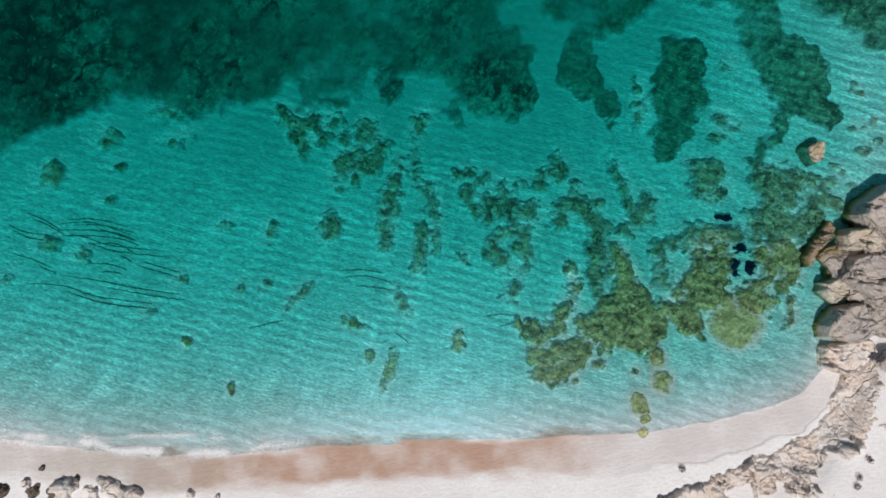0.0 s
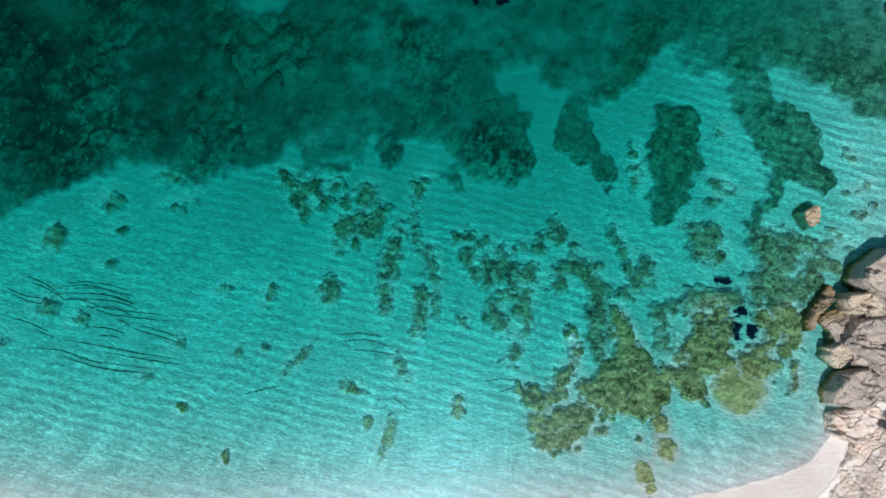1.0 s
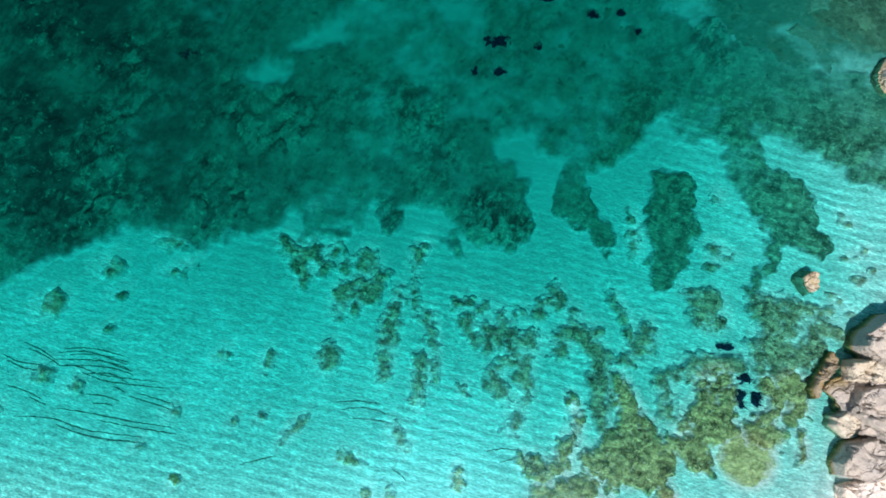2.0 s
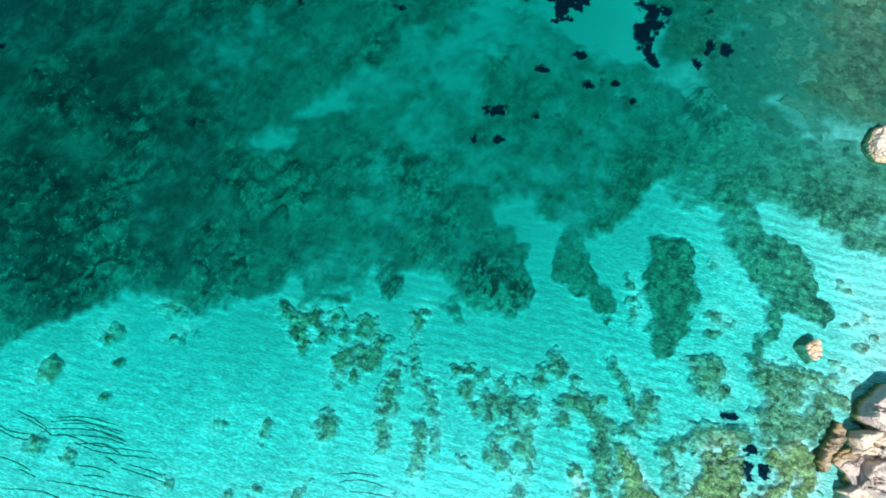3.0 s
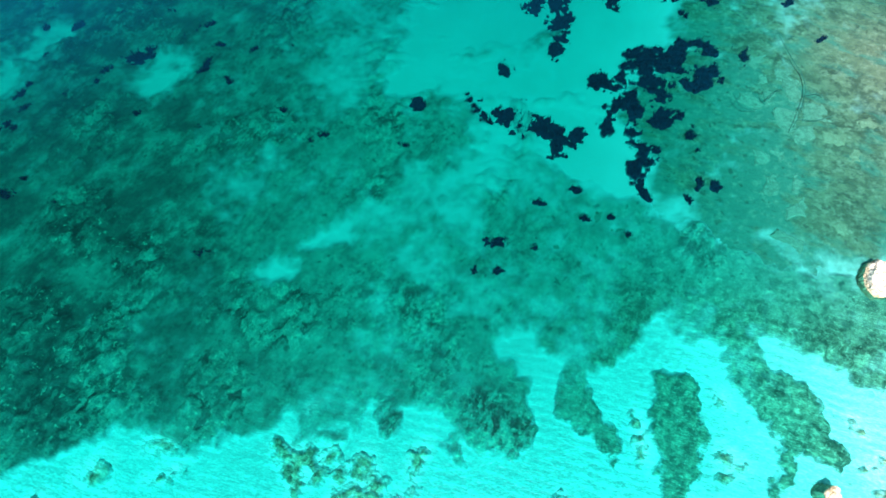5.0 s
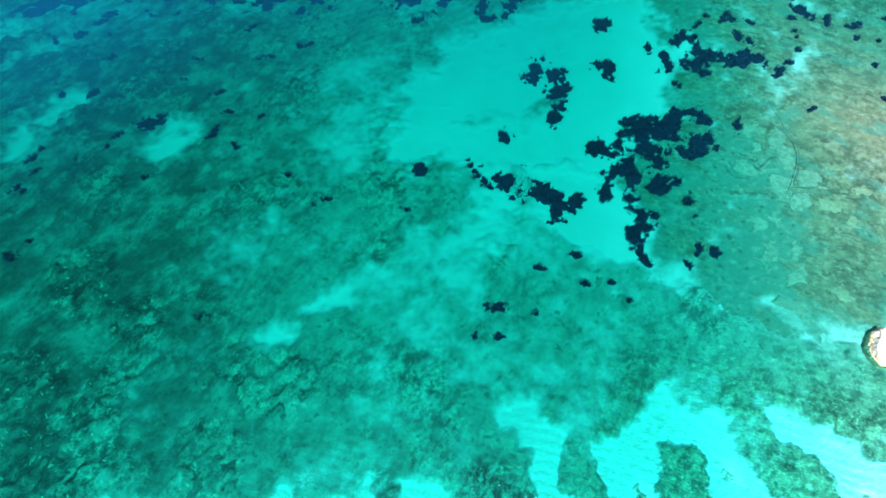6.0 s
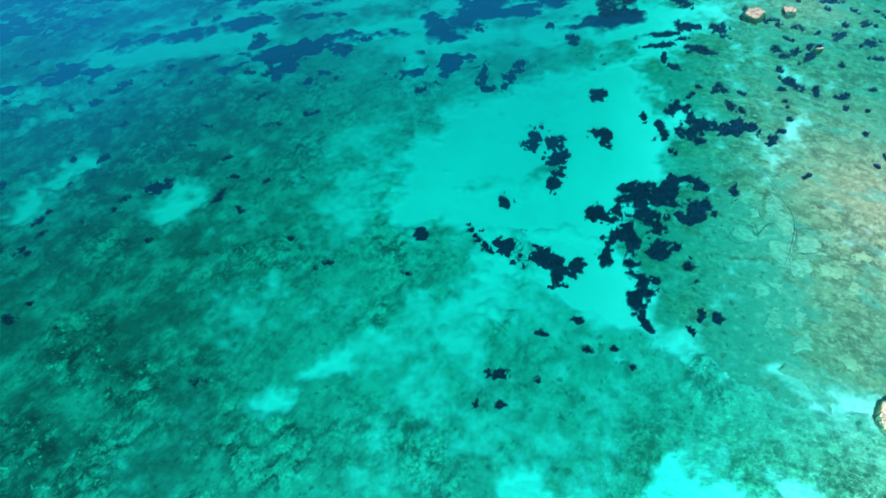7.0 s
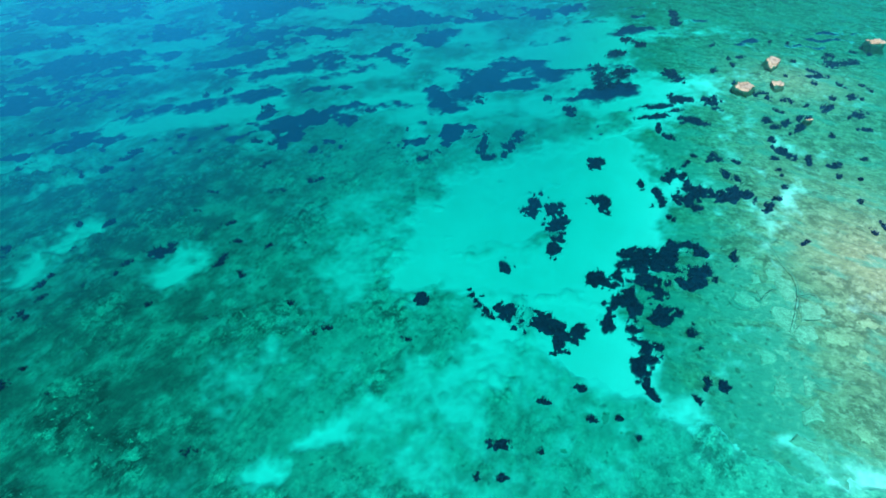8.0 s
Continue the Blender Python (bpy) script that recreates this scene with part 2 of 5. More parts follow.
def water_material():
    n = Nodes("clear_sea_water")
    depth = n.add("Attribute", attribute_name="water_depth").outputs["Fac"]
    # light lost with depth is put into the surface tint
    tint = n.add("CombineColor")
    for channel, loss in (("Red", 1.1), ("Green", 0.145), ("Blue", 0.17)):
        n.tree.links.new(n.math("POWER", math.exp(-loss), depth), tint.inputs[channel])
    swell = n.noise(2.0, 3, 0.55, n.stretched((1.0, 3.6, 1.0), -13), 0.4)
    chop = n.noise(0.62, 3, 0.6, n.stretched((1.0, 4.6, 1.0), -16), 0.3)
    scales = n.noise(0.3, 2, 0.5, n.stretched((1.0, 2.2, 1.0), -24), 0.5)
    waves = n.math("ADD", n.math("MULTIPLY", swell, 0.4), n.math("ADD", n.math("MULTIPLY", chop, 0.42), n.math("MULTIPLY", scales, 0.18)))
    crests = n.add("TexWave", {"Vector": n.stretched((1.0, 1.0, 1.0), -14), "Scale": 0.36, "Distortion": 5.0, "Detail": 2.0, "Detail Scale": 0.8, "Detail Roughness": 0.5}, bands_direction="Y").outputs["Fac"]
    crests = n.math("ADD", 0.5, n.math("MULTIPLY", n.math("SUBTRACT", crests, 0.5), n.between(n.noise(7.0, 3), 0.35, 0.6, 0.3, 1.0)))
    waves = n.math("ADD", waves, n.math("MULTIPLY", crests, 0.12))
    # bright and dark caustic light of the ripples, painted into the tint
    caustic_tint = n.math("MULTIPLY", n.between(swell, 0.38, 0.62, 0.86, 1.06), n.math("MULTIPLY", n.between(chop, 0.41, 0.61, 0.78, 1.12), n.between(scales, 0.41, 0.61, 0.83, 1.12)))
    caustic_tint = n.math("MULTIPLY", caustic_tint, n.between(crests, 0.15, 0.9, 0.89, 1.09))
    caustic_strength = n.math("MULTIPLY", n.between(depth, 0.05, 0.6, 0.42, 1.1), n.between(depth, 1.7, 2.9, 0.9, 0.2))
    # the painted ripple light weakens away from the beach
    caustic_reach = n.between(n.add("SeparateXYZ", {0: n.place()}).outputs[1], 14, 36, 1.0, 0.12)
    caustic_strength = n.math("MULTIPLY", caustic_strength, caustic_reach)
    caustic_tint = n.math("ADD", n.math("MULTIPLY", caustic_tint, caustic_strength), n.math("MULTIPLY", n.math("SUBTRACT", 1.0, caustic_strength), 0.7))
    lit = n.blend(1.0, tint.outputs[0], caustic_tint, "MULTIPLY")
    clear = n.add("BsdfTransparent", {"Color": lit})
    # light scattered in deep water, painted as a blue diffuse haze
    murk = n.add("BsdfDiffuse", {"Color": (0.0, 0.27, 0.6, 1)})
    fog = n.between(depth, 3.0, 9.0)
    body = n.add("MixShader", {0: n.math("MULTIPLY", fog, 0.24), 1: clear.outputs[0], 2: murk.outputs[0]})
    bump = n.add("Bump", {"Height": waves, "Strength": 0.5, "Distance": 0.12}).outputs[0]
    gloss = n.add("BsdfGlossy", {"Color": (0.18, 0.8, 1.0, 1), "Roughness": 0.26, "Normal": bump})
    fresnel = n.add("Fresnel", {"IOR": 1.33, "Normal": bump}).outputs[0]
    mixed = n.add("MixShader", {0: fresnel, 1: body.outputs[0], 2: gloss.outputs[0]})
    n.tree.links.new(mixed.outputs[0], n.out.inputs["Surface"])
    return n.material


def foam_material():
    n = Nodes("white_foam")
    cover = n.add("Attribute", attribute_name="cover").outputs["Fac"]
    white = n.add("BsdfDiffuse", {"Color": n.blend(n.noise(0.2, 4), (0.84, 0.85, 0.86), (0.94, 0.94, 0.94))})
    streaks = n.noise(0.22, 5, 0.75, n.stretched((1.0, 2.6, 1.0), -10), 0.6)
    dense = n.between(n.math("ADD", n.math("MULTIPLY", cover, 0.42), streaks), 0.7, 0.98, 0.0, 0.9)
    n.tree.links.new(n.add("MixShader", {0: dense, 1: n.add("BsdfTransparent").outputs[0], 2: white.outputs[0]}).outputs[0], n.out.inputs["Surface"])
    return n.material


SAND = sand_material()
WEED = reef_material("weedy_reef_rock", (0.034, 0.087, 0.074), (0.205, 0.415, 0.345), (0.7, 0.68, 0.5), 1.0, 1.0, 58, 1.0, 0.3, 0.42, 0.75, 0.32)
PATCH = reef_material("brown_algae_rock", (0.165, 0.135, 0.085), (0.49, 0.38, 0.245), (0.72, 0.62, 0.44), 1.0, 0.5, 80, 1.0, 0.74, 0.8)
OLIVE = reef_material("olive_algae_rock", (0.15, 0.14, 0.06), (0.48, 0.44, 0.2), (0.74, 0.68, 0.42), 0.9, 0.42, 60, 1.0, 0.42, 0.75)
TURF = reef_material("tan_turf_rock", (0.1, 0.1, 0.072), (0.29, 0.245, 0.165), (0.56, 0.45, 0.34), 0.75, 1.2, -28, 1.0, 0.12, 0.85, 0.0, 0.3, (0.125, 0.265, 0.22))
GOLD = reef_material("yellow_green_algae", (0.3, 0.33, 0.13), (0.62, 0.63, 0.32), (0.8, 0.78, 0.5), 0.6, 0.35, 0, 0.8, 0.25)
SLAB = reef_material("submerged_slab_rock", (0.25, 0.25, 0.19), (0.4, 0.38, 0.3), (0.6, 0.55, 0.45), 1.0, 0.45, -28, 0.0, 0.1, 1.0)
RUST = reef_material("reddish_slab_rock", (0.33, 0.26, 0.18), (0.45, 0.36, 0.25), (0.62, 0.51, 0.39), 1.0, 0.7, -28, 0.0, 0.1, 0.8)
GREY = rock_material("grey_limestone", (0.55, 0.49, 0.455), (0.65, 0.56, 0.49), (0.3, 0.255, 0.23), 0.8, 0.5)
PINK = rock_material("pinkish_tan_limestone", (0.93, 0.85, 0.8), (0.92, 0.77, 0.67), (0.58, 0.44, 0.37), 0.1, 0.85, 0.8)
TAN = rock_material("weathered_tan_rock", (0.15, 0.155, 0.14), (0.13, 0.125, 0.11), (0.09, 0.08, 0.07), 0.1)
PALE = rock_material("cream_limestone", (0.74, 0.66, 0.55), (0.66, 0.55, 0.42), (0.42, 0.32, 0.22), 0.4, 0.4)
BROWN = rock_material("algae_stained_rock", (0.44, 0.36, 0.26), (0.32, 0.24, 0.15), (0.17, 0.13, 0.08), 0.7)
DARK = rock_material("dark_pitted_stone", (0.2, 0.16, 0.13), (0.14, 0.11, 0.09), (0.06, 0.05, 0.045))
# colour of the strips that stand in for ripple and crack shade
STRIP_SHADE = reef_material("dark_shade_strip", (0.09, 0.13, 0.11), (0.2, 0.25, 0.21), (0.3, 0.32, 0.26), 0.5, 0.3, 0, 0.0)
TWIG = reef_material("dry_twigs", (0.08, 0.05, 0.03), (0.16, 0.1, 0.06), (0.25, 0.18, 0.1), 0.5, 0.3, 0, 0.0)
MEADOW = reef_material("seagrass_meadow", (0.005, 0.028, 0.09), (0.01, 0.046, 0.135), (0.024, 0.085, 0.19), 0.4, 1.0, 20, 1.0, 0.08, 0.22, 0.0, 0.2)
GRASS = grass_material()
ROOTS = reef_material("seagrass_roots", (0.008, 0.022, 0.06), (0.016, 0.036, 0.085), (0.03, 0.055, 0.11), 0.4, 0.5, 0, 0.3, 0.1)
WATER = water_material()
FOAM = foam_material()


# ---- builders ----
def mesh_from(name, verts, faces, material, smooth=True):
    me = bpy.data.meshes.new(name)
    me.from_pydata(verts, [], faces)
    me.materials.append(material)
    me.polygons.foreach_set("use_smooth", [smooth] * len(me.polygons))
    me.update()
    return me


def sheet(name, xs, ys, z, keep, material, cover=None, craggy=None):
    """A mesh over the grid xs by ys with heights z; keep says which vertices matter."""
    ny, nx = z.shape
    need = keep[:-1, :-1] | keep[1:, :-1] | keep[:-1, 1:] | keep[1:, 1:]
    j, i = np.nonzero(need)
    quads = np.stack([j * nx + i, j * nx + i + 1, (j + 1) * nx + i + 1, (j + 1) * nx + i], 1)
    used, back = np.unique(quads, return_inverse=True)
    gx, gy = np.meshgrid(xs, ys)
    points = np.stack([gx.ravel(), gy.ravel(), z.ravel()], 1)[used]
    me = bpy.data.meshes.new(name)
    me.vertices.add(len(points))
    me.vertices.foreach_set("co", points.astype(np.float32).ravel())
    me.loops.add(len(quads) * 4)
    me.loops.foreach_set("vertex_index", back.reshape(-1).astype(np.int32))
    me.polygons.add(len(quads))
    me.polygons.foreach_set("loop_start", np.arange(0, len(quads) * 4, 4, dtype=np.int32))
    me.polygons.foreach_set("use_smooth", np.ones(len(quads), dtype=bool))
    me.materials.append(material)
    me.update(calc_edges=True)
    if cover is not None:
        layer = me.attributes.new("cover", "FLOAT", "POINT")
        layer.data.foreach_set("value", cover.ravel()[used].astype(np.float32))
        layer = me.attributes.new("craggy", "FLOAT", "POINT")
        rough = np.ones(len(used)) if craggy is None else craggy.ravel()[used]
        layer.data.foreach_set("value", rough.astype(np.float32))
    return me


def inside(x, y, ellipses):
    """How far within the union of ellipses: 1 at a centre, 0 on an edge, below 0 outside."""
    best = np.full(np.shape(x), -9.0)
    for cx, cy, rx, ry, turn in ellipses:
        c, s = math.cos(radians(turn)), math.sin(radians(turn))
        u, v = (x - cx) * c + (y - cy) * s, (y - cy) * c - (x - cx) * s
        r = np.sqrt((u / rx) ** 2 + (v / ry) ** 2)
        best = np.maximum(best, (1 - r) * min(1.0, ry / 2.5))
    return best


def mound(name, x, y, rx, ry, turn, height, seed, material, ragged=0.45, cell=0.0, lumpy=0.3, broken=0.9, knob=0.9, tufted=False):
    """An uneven low mound with a ragged outline, lying on the sea bed."""
    cell = cell or max(0.1, min(0.22, ry / 7))
    reach = 1.45
    c, s = math.cos(radians(turn)), math.sin(radians(turn))
    hx, hy = reach * math.hypot(rx * c, ry * s), reach * math.hypot(rx * s, ry * c)
    xs, ys = np.arange(-hx, hx + cell, cell), np.arange(-hy, hy + cell, cell)
    gx, gy = np.meshgrid(xs, ys)
    u, v = gx * c + gy * s, gy * c - gx * s
    edge = 1 - np.sqrt((u / rx) ** 2 + (v / ry) ** 2)
    size = max(0.5, min(rx, ry))
    wx, wy = gx + x, gy + y
    field = edge + ragged * fbm(wx, wy, size * 1.1, 3, seed, 0.6) + ragged * broken * fbm(wx, wy, 0.75, 3, seed + 3, 0.6)
    if tufted:
        field = 0.95 * edge + 0.75 * fbm(wx, wy, 2.2, 4, seed, 0.6) + 1.35 * (0.5 - cells(wx + 0.25 * fbm(wx, wy, 0.5, 2, seed), wy, 0.7, seed + 6)) + 0.05
        field = np.where(edge < -0.35, -1.0, field)
    base = float(ground_height(x, y))
    height = min(height, max(0.06, -base * 0.6))
    knobs = 1 - 1.1 * np.minimum(cells(wx + 0.2 * fbm(wx, wy, 0.8, 2, seed), wy, knob, seed + 4), 0.85) ** 2
    top = np.sign(field) * np.sqrt(np.abs(field)) * height * (0.35 + 0.65 * knobs + lumpy * fbm(wx, wy, 0.45, 3, seed + 9, 0.6))
    z = ground_height(wx, wy) - base + top
    return sheet(name, xs, ys, z, field > -0.02, material, field * min(1.0, max(ry / 1.5, 0.6)) + 0.12), base


def compound(name, chains, height, seed, material, knob=0.8, cell=0.12):
    """One uneven rock whose outline is the ragged union of several chains. Returns the mesh and its foot."""
    dots = [dot for chain in chains for dot in chain]
    x, y = sum(d[0] for d in dots) / len(dots), sum(d[1] for d in dots) / len(dots)
    x0, x1 = min(d[0] - d[2] for d in dots) - 0.9 - x, max(d[0] + d[2] for d in dots) + 0.9 - x
    y0, y1 = min(d[1] - d[2] for d in dots) - 0.9 - y, max(d[1] + d[2] for d in dots) + 0.9 - y
    xs, ys = np.arange(x0, x1, cell), np.arange(y0, y1, cell)
    gx, gy = np.meshgrid(xs, ys)
    wx, wy = gx + x, gy + y
    sx, sy = wx + 0.42 * fbm(wx, wy, 1.3, 4, seed, 0.65), wy + 0.42 * fbm(wx, wy, 1.3, 4, seed + 1, 0.65)
    field = np.minimum(chain_field(sx, sy, chains), 0.5)
    field = field + 0.95 * fbm(wx, wy, 1.0, 4, seed + 2, 0.72) + 0.4 * fbm(wx, wy, 2.2, 2, seed + 6) + 0.18
    base = float(ground_height(x, y))
    height = min(height, max(0.06, -base * 0.62))
    knobs = 1 - 1.25 * np.minimum(cells(sx, sy, knob, seed + 4), 0.85) ** 2
    top = np.sign(field) * np.sqrt(np.abs(field) / 0.6) * height * (0.3 + 0.7 * knobs + 0.35 * fbm(wx, wy, 0.4, 3, seed + 9, 0.65))
    z = np.minimum(ground_height(wx, wy) + top, -0.1) - base
    return sheet(name, xs, ys, z, field > -0.02, material, field + 0.04), (x, y, base)


def rock_mesh(name, rx, ry, height, seed, material, facets=13, rough=0.13, detail=4, flat=0.55, low=-0.25, high=0.75):
    """A worn, angular boulder: a sphere cut by planes, its corners rounded, its faces uneven."""
    rng = random.Random(seed)
    planes = [(Vector((0, 0, 1)), flat)]
    for _ in range(facets):
        a, t = rng.uniform(0, math.tau), rng.uniform(low, high)
        planes.append((Vector((math.cos(a) * math.sqrt(1 - t * t), math.sin(a) * math.sqrt(1 - t * t), t)), rng.uniform(0.72, 1.0)))
    bm = bmesh.new()
    bmesh.ops.create_icosphere(bm, subdivisions=detail, radius=1)
    for v in bm.verts:
        d = v.co.normalized()
        total = 1.15 ** -44
        for n, far in planes:
            dot = n.dot(d)
            if dot > 0.02:
                total += (far / dot) ** -44
        r = total ** (-1 / 44)
        p = d * r
        q = Vector((p.x * rx, p.y * ry, p.z * height)) + Vector((seed * 3.1, seed * 1.7, 0))
        bumpy = noise.fractal(q * 0.9, 0.9, 2.1, 5) * rough + noise.fractal(q * 3.2, 0.8, 2.0, 3) * rough * 0.35
        split = noise.cell(Vector((q.x * 0.5, q.y * 0.5, q.z * 1.6))) * rough * 0.7
        p = d * (r + bumpy + split)
        v.co = Vector((p.x * rx, p.y * ry, p.z * height))
    me = bpy.data.meshes.new(name)
    bm.to_mesh(me)
    bm.free()
    me.materials.append(material)
    me.polygons.foreach_set("use_smooth", [True] * len(me.polygons))
    return me


def rock(name, label, x, y, rx, ry, turn, height, seed, material, sink=0.3, category="rock", group="", **shape):
    ob = new(name, rock_mesh(name, rx, ry, height, seed, material, **shape))
    ob.matrix_world = pose(x, y, float(ground_height(x, y)) - sink, 0, 0, turn)
    return tagged(ob, label, category, group)


def part(name, data, parent, label=""):
    ob = new(name, data)
    ob.parent = parent
    return tagged(ob, label)


# ---- setting: ground, water ----
def axis(inner_lo, inner_hi, step, outer):
    fine = np.arange(inner_lo, inner_hi + step / 2, step)
    far = np.array([30, 80, 200, 500, 1100, 2000, 3200.0])
    far = far[far < outer]
    return np.concatenate([(inner_lo - far)[::-1], fine, inner_hi + far])


gx, gy = axis(-110, 115, 0.5, 4000), axis(-40, 165, 0.5, 4000)
mx, my = np.meshgrid(gx, gy)
height = ground_height(np.clip(mx, -150, 150), np.clip(my, -60, 190))
ground = new("ground", sheet("ground", gx, gy, height, np.ones_like(height, dtype=bool), SAND))
tagged(ground, "pale sand of the beach and the shallow sea bed", "sand", kind="structure")

PATCHES_a = (
    (-31.0, 5.1, 0.5, 0.5, 178), (-20.1, 2.7, 0.7, 0.5, 179), (-16.0, 2.2, 1.0, 0.6, 90),
    (-10.4, 2.4, 1.4, 1.0, 70), (-36.5, 1.2, 0.9, 0.9, 130), (-33.3, 0.0, 0.8, 0.6, 80),
    (-40.2, -2.3, 0.6, 0.5, 29), (-24.2, -2.3, 0.6, 0.6, 134), (-26.9, -5.2, 0.4, 0.3, 178),
    (-18.5, -3.0, 0.4, 0.4, 136), (-16.1, -2.8, 0.6, 0.5, 179), (-13.2, -3.8, 1.9, 0.5, 45),
    (-23.3, -8.0, 0.5, 0.4, 179), (-19.2, -12.0, 0.7, 0.3, 105), (-8.1, -6.3, 1.3, 0.5, 165),
    (-6.5, -9.1, 0.6, 0.5, 70), (-4.8, -10.4, 1.7, 0.5, 75), (-3.8, -4.4, 1.7, 0.8, 125),
)
PATCHES_b = (
    (-2.1, -0.1, 2.5, 0.6, 85), (-0.4, 1.7, 1.4, 0.3, 90), (-30.2, 8.3, 0.6, 0.5, 179),
    (-31.4, 10.8, 1.2, 1.1, 178), (-25.3, 13.3, 1.7, 0.8, 179), (-23.4, 11.2, 0.4, 0.4, 179),
    (-25.5, 10.6, 0.5, 0.4, 178), (-24.6, 10.5, 0.4, 0.4, 178), (-36.3, 7.1, 1.4, 1.2, 91),
    (-12.0, 16.3, 0.5, 0.4, 179), (35.8, 6.8, 0.7, 0.7, 86), (36.1, 8.2, 0.5, 0.4, 0),
    (38.0, 15.6, 0.8, 0.4, 89), (38.5, 14.8, 0.7, 0.4, 0), (37.8, 11.6, 0.4, 0.3, 1),
    (38.9, 11.7, 0.3, 0.3, 1), (38.7, 9.5, 0.6, 0.5, 2), (39.7, 12.4, 0.3, 0.3, 49),
)
PATCHES_c = (
    (40.1, 10.5, 0.3, 0.3, 1), (25.8, 12.6, 0.7, 0.6, 1), (26.8, 11.8, 1.0, 0.5, 0),
    (25.5, 11.0, 0.7, 0.4, 0), (26.5, 17.6, 0.7, 0.5, 89), (18.3, 15.6, 0.4, 0.4, 61),
    (18.5, 14.2, 0.7, 0.5, 0), (18.4, 12.7, 1.1, 0.5, 89), (-0.9, 5.5, 1.1, 0.5, 104),
    (-0.7, 3.9, 0.7, 0.4, 109), (36.8, 7.7, 0.4, 0.3, 1), (37.5, 6.4, 0.4, 0.3, 0),
)
PATCHES = PATCHES_a + PATCHES_b + PATCHES_c

# Reef rocks are laid out as chains of (x, y, half width) in metres.
def chain_field(x, y, chains, tall=1.0):
    """How many metres within the nearest chain; below 0 outside. tall: how much longer it reaches along y."""
    best = np.full(np.shape(x), -99.0)
    for chain in chains:
        for (ax, ay, ar), (bx, by, br) in zip(chain, chain[1:] or chain):
            dx, dy = bx - ax, (by - ay) / tall
            far = dx * dx + dy * dy
            f = np.clip(((x - ax) * dx + (y - ay) / tall * dy) / far, 0, 1) if far else 0.0
            best = np.maximum(best, ar + (br - ar) * f - np.hypot(x - ax - f * dx, (y - ay) / tall - f * dy))
    return best


BROWN_REEFS, OLIVE_REEFS = [], []


def brown_reef(*chains):
    BROWN_REEFS.append(chains)


def olive_reef(*chains):
    OLIVE_REEFS.append(chains)


brown_reef(((1, 7, 0.37), (1.9, 7.4, 0.48), (2.6, 7.6, 0.37),))
brown_reef(((3.5, 6.8, 0.42), (4.3, 7.2, 0.48),))
brown_reef(((2.3, 5.8, 0.63), (2.7, 5, 0.74), (3.1, 3.8, 0.37),), ((4, 5.4, 0.53), (5.1, 4.7, 0.69), (5.2, 3.8, 0.47),), ((5.5, 6.3, 0.79), (5.8, 5.8, 0.64),), ((4.2, 3.4, 0.42),))
brown_reef(((6.4, 5, 0.42), (6.3, 3.5, 0.42),))
brown_reef(((7.1, 6.5, 0.42), (7.9, 6.6, 0.42),))
brown_reef(((8.9, 6.5, 0.64), (9.9, 7.4, 0.58), (10.5, 7.9, 0.43),), ((10.8, 8.7, 0.48), (11.1, 7.9, 0.58), (10.8, 7, 0.43),))
brown_reef(((7.3, 4, 0.74), (8.4, 4.2, 0.9), (7.5, 2.3, 1.26), (6.5, 2.3, 0.63),), ((7.5, 1, 0.89), (7.8, -0.5, 0.52), (7, -2.2, 0.63), (6.3, -3.9, 0.73),), ((8.9, 3.4, 0.63),))
brown_reef(((4.5, 1, 0.47), (5.2, -0.2, 0.68), (6, -1.3, 0.58),), ((6.2, 2.3, 0.53), (5.4, 1.6, 0.42),))
brown_reef(((10, 3.9, 0.37), (10.7, 4.3, 0.42),))
brown_reef(((12.4, 6.7, 0.53), (12.3, 5.9, 0.63),), ((11.5, 4.9, 0.69), (13.4, 4.6, 1.06), (14.8, 4.9, 0.37),), ((13.6, 3.5, 0.95), (14.7, 2.6, 0.74), (14.3, 1, 0.68), (14.3, -1.8, 0.89), (14.6, -3.9, 0.52),), ((10.7, 3.1, 0.58), (11.5, 3.4, 0.53),))
brown_reef(((16.1, 8.2, 0.27), (16.6, 7, 0.42), (17.1, 6.2, 0.48),), ((17.4, 5, 0.48), (17.4, 3.9, 0.48),), ((19, 5, 0.95), (18.5, 3.4, 0.9),), ((17, 2.3, 0.84),))
brown_reef(((24.9, 7, 1.59), (24.5, 5.8, 1.38), (25.8, 5.8, 0.85),), ((22.5, 8.4, 0.43), (23.7, 7.5, 0.64),))
brown_reef(((29.7, 8.1, 0.69), (31.3, 6.8, 1.01), (33.9, 6.4, 0.96), (35.3, 5.1, 0.69), (37, 4.5, 0.74),), ((30.1, 5.5, 0.9), (29.2, 3.4, 1.06), (28.9, 2.1, 0.95),), ((31, 3.1, 0.63), (30.7, 1.8, 1.16), (32, 2.3, 0.63),), ((31.9, 5.2, 0.53), (32.5, 6.3, 0.74),))
brown_reef(((33.9, 2.8, 0.9),))
brown_reef(((20.1, 0.2, 0.89), (20.3, -0.8, 1.05), (20, -2.6, 0.78),), ((21.2, 0.8, 0.79), (22.8, 1.6, 0.95), (25.2, 1.8, 0.95), (26.7, 1.8, 0.95),))
brown_reef(((-15.1, 13.3, 0.59), (-13.5, 11.7, 0.91), (-12.9, 10.2, 0.75), (-13.1, 9.2, 0.48),), ((-13.2, 12.4, 0.8), (-12.3, 12.5, 0.86), (-11.7, 11.7, 0.48),), ((-11.5, 10.2, 0.48), (-10.8, 11.3, 0.48),))
brown_reef(((-10.5, 12.2, 0.59), (-9.6, 12.8, 0.43),), ((-9.2, 10.9, 0.64),))
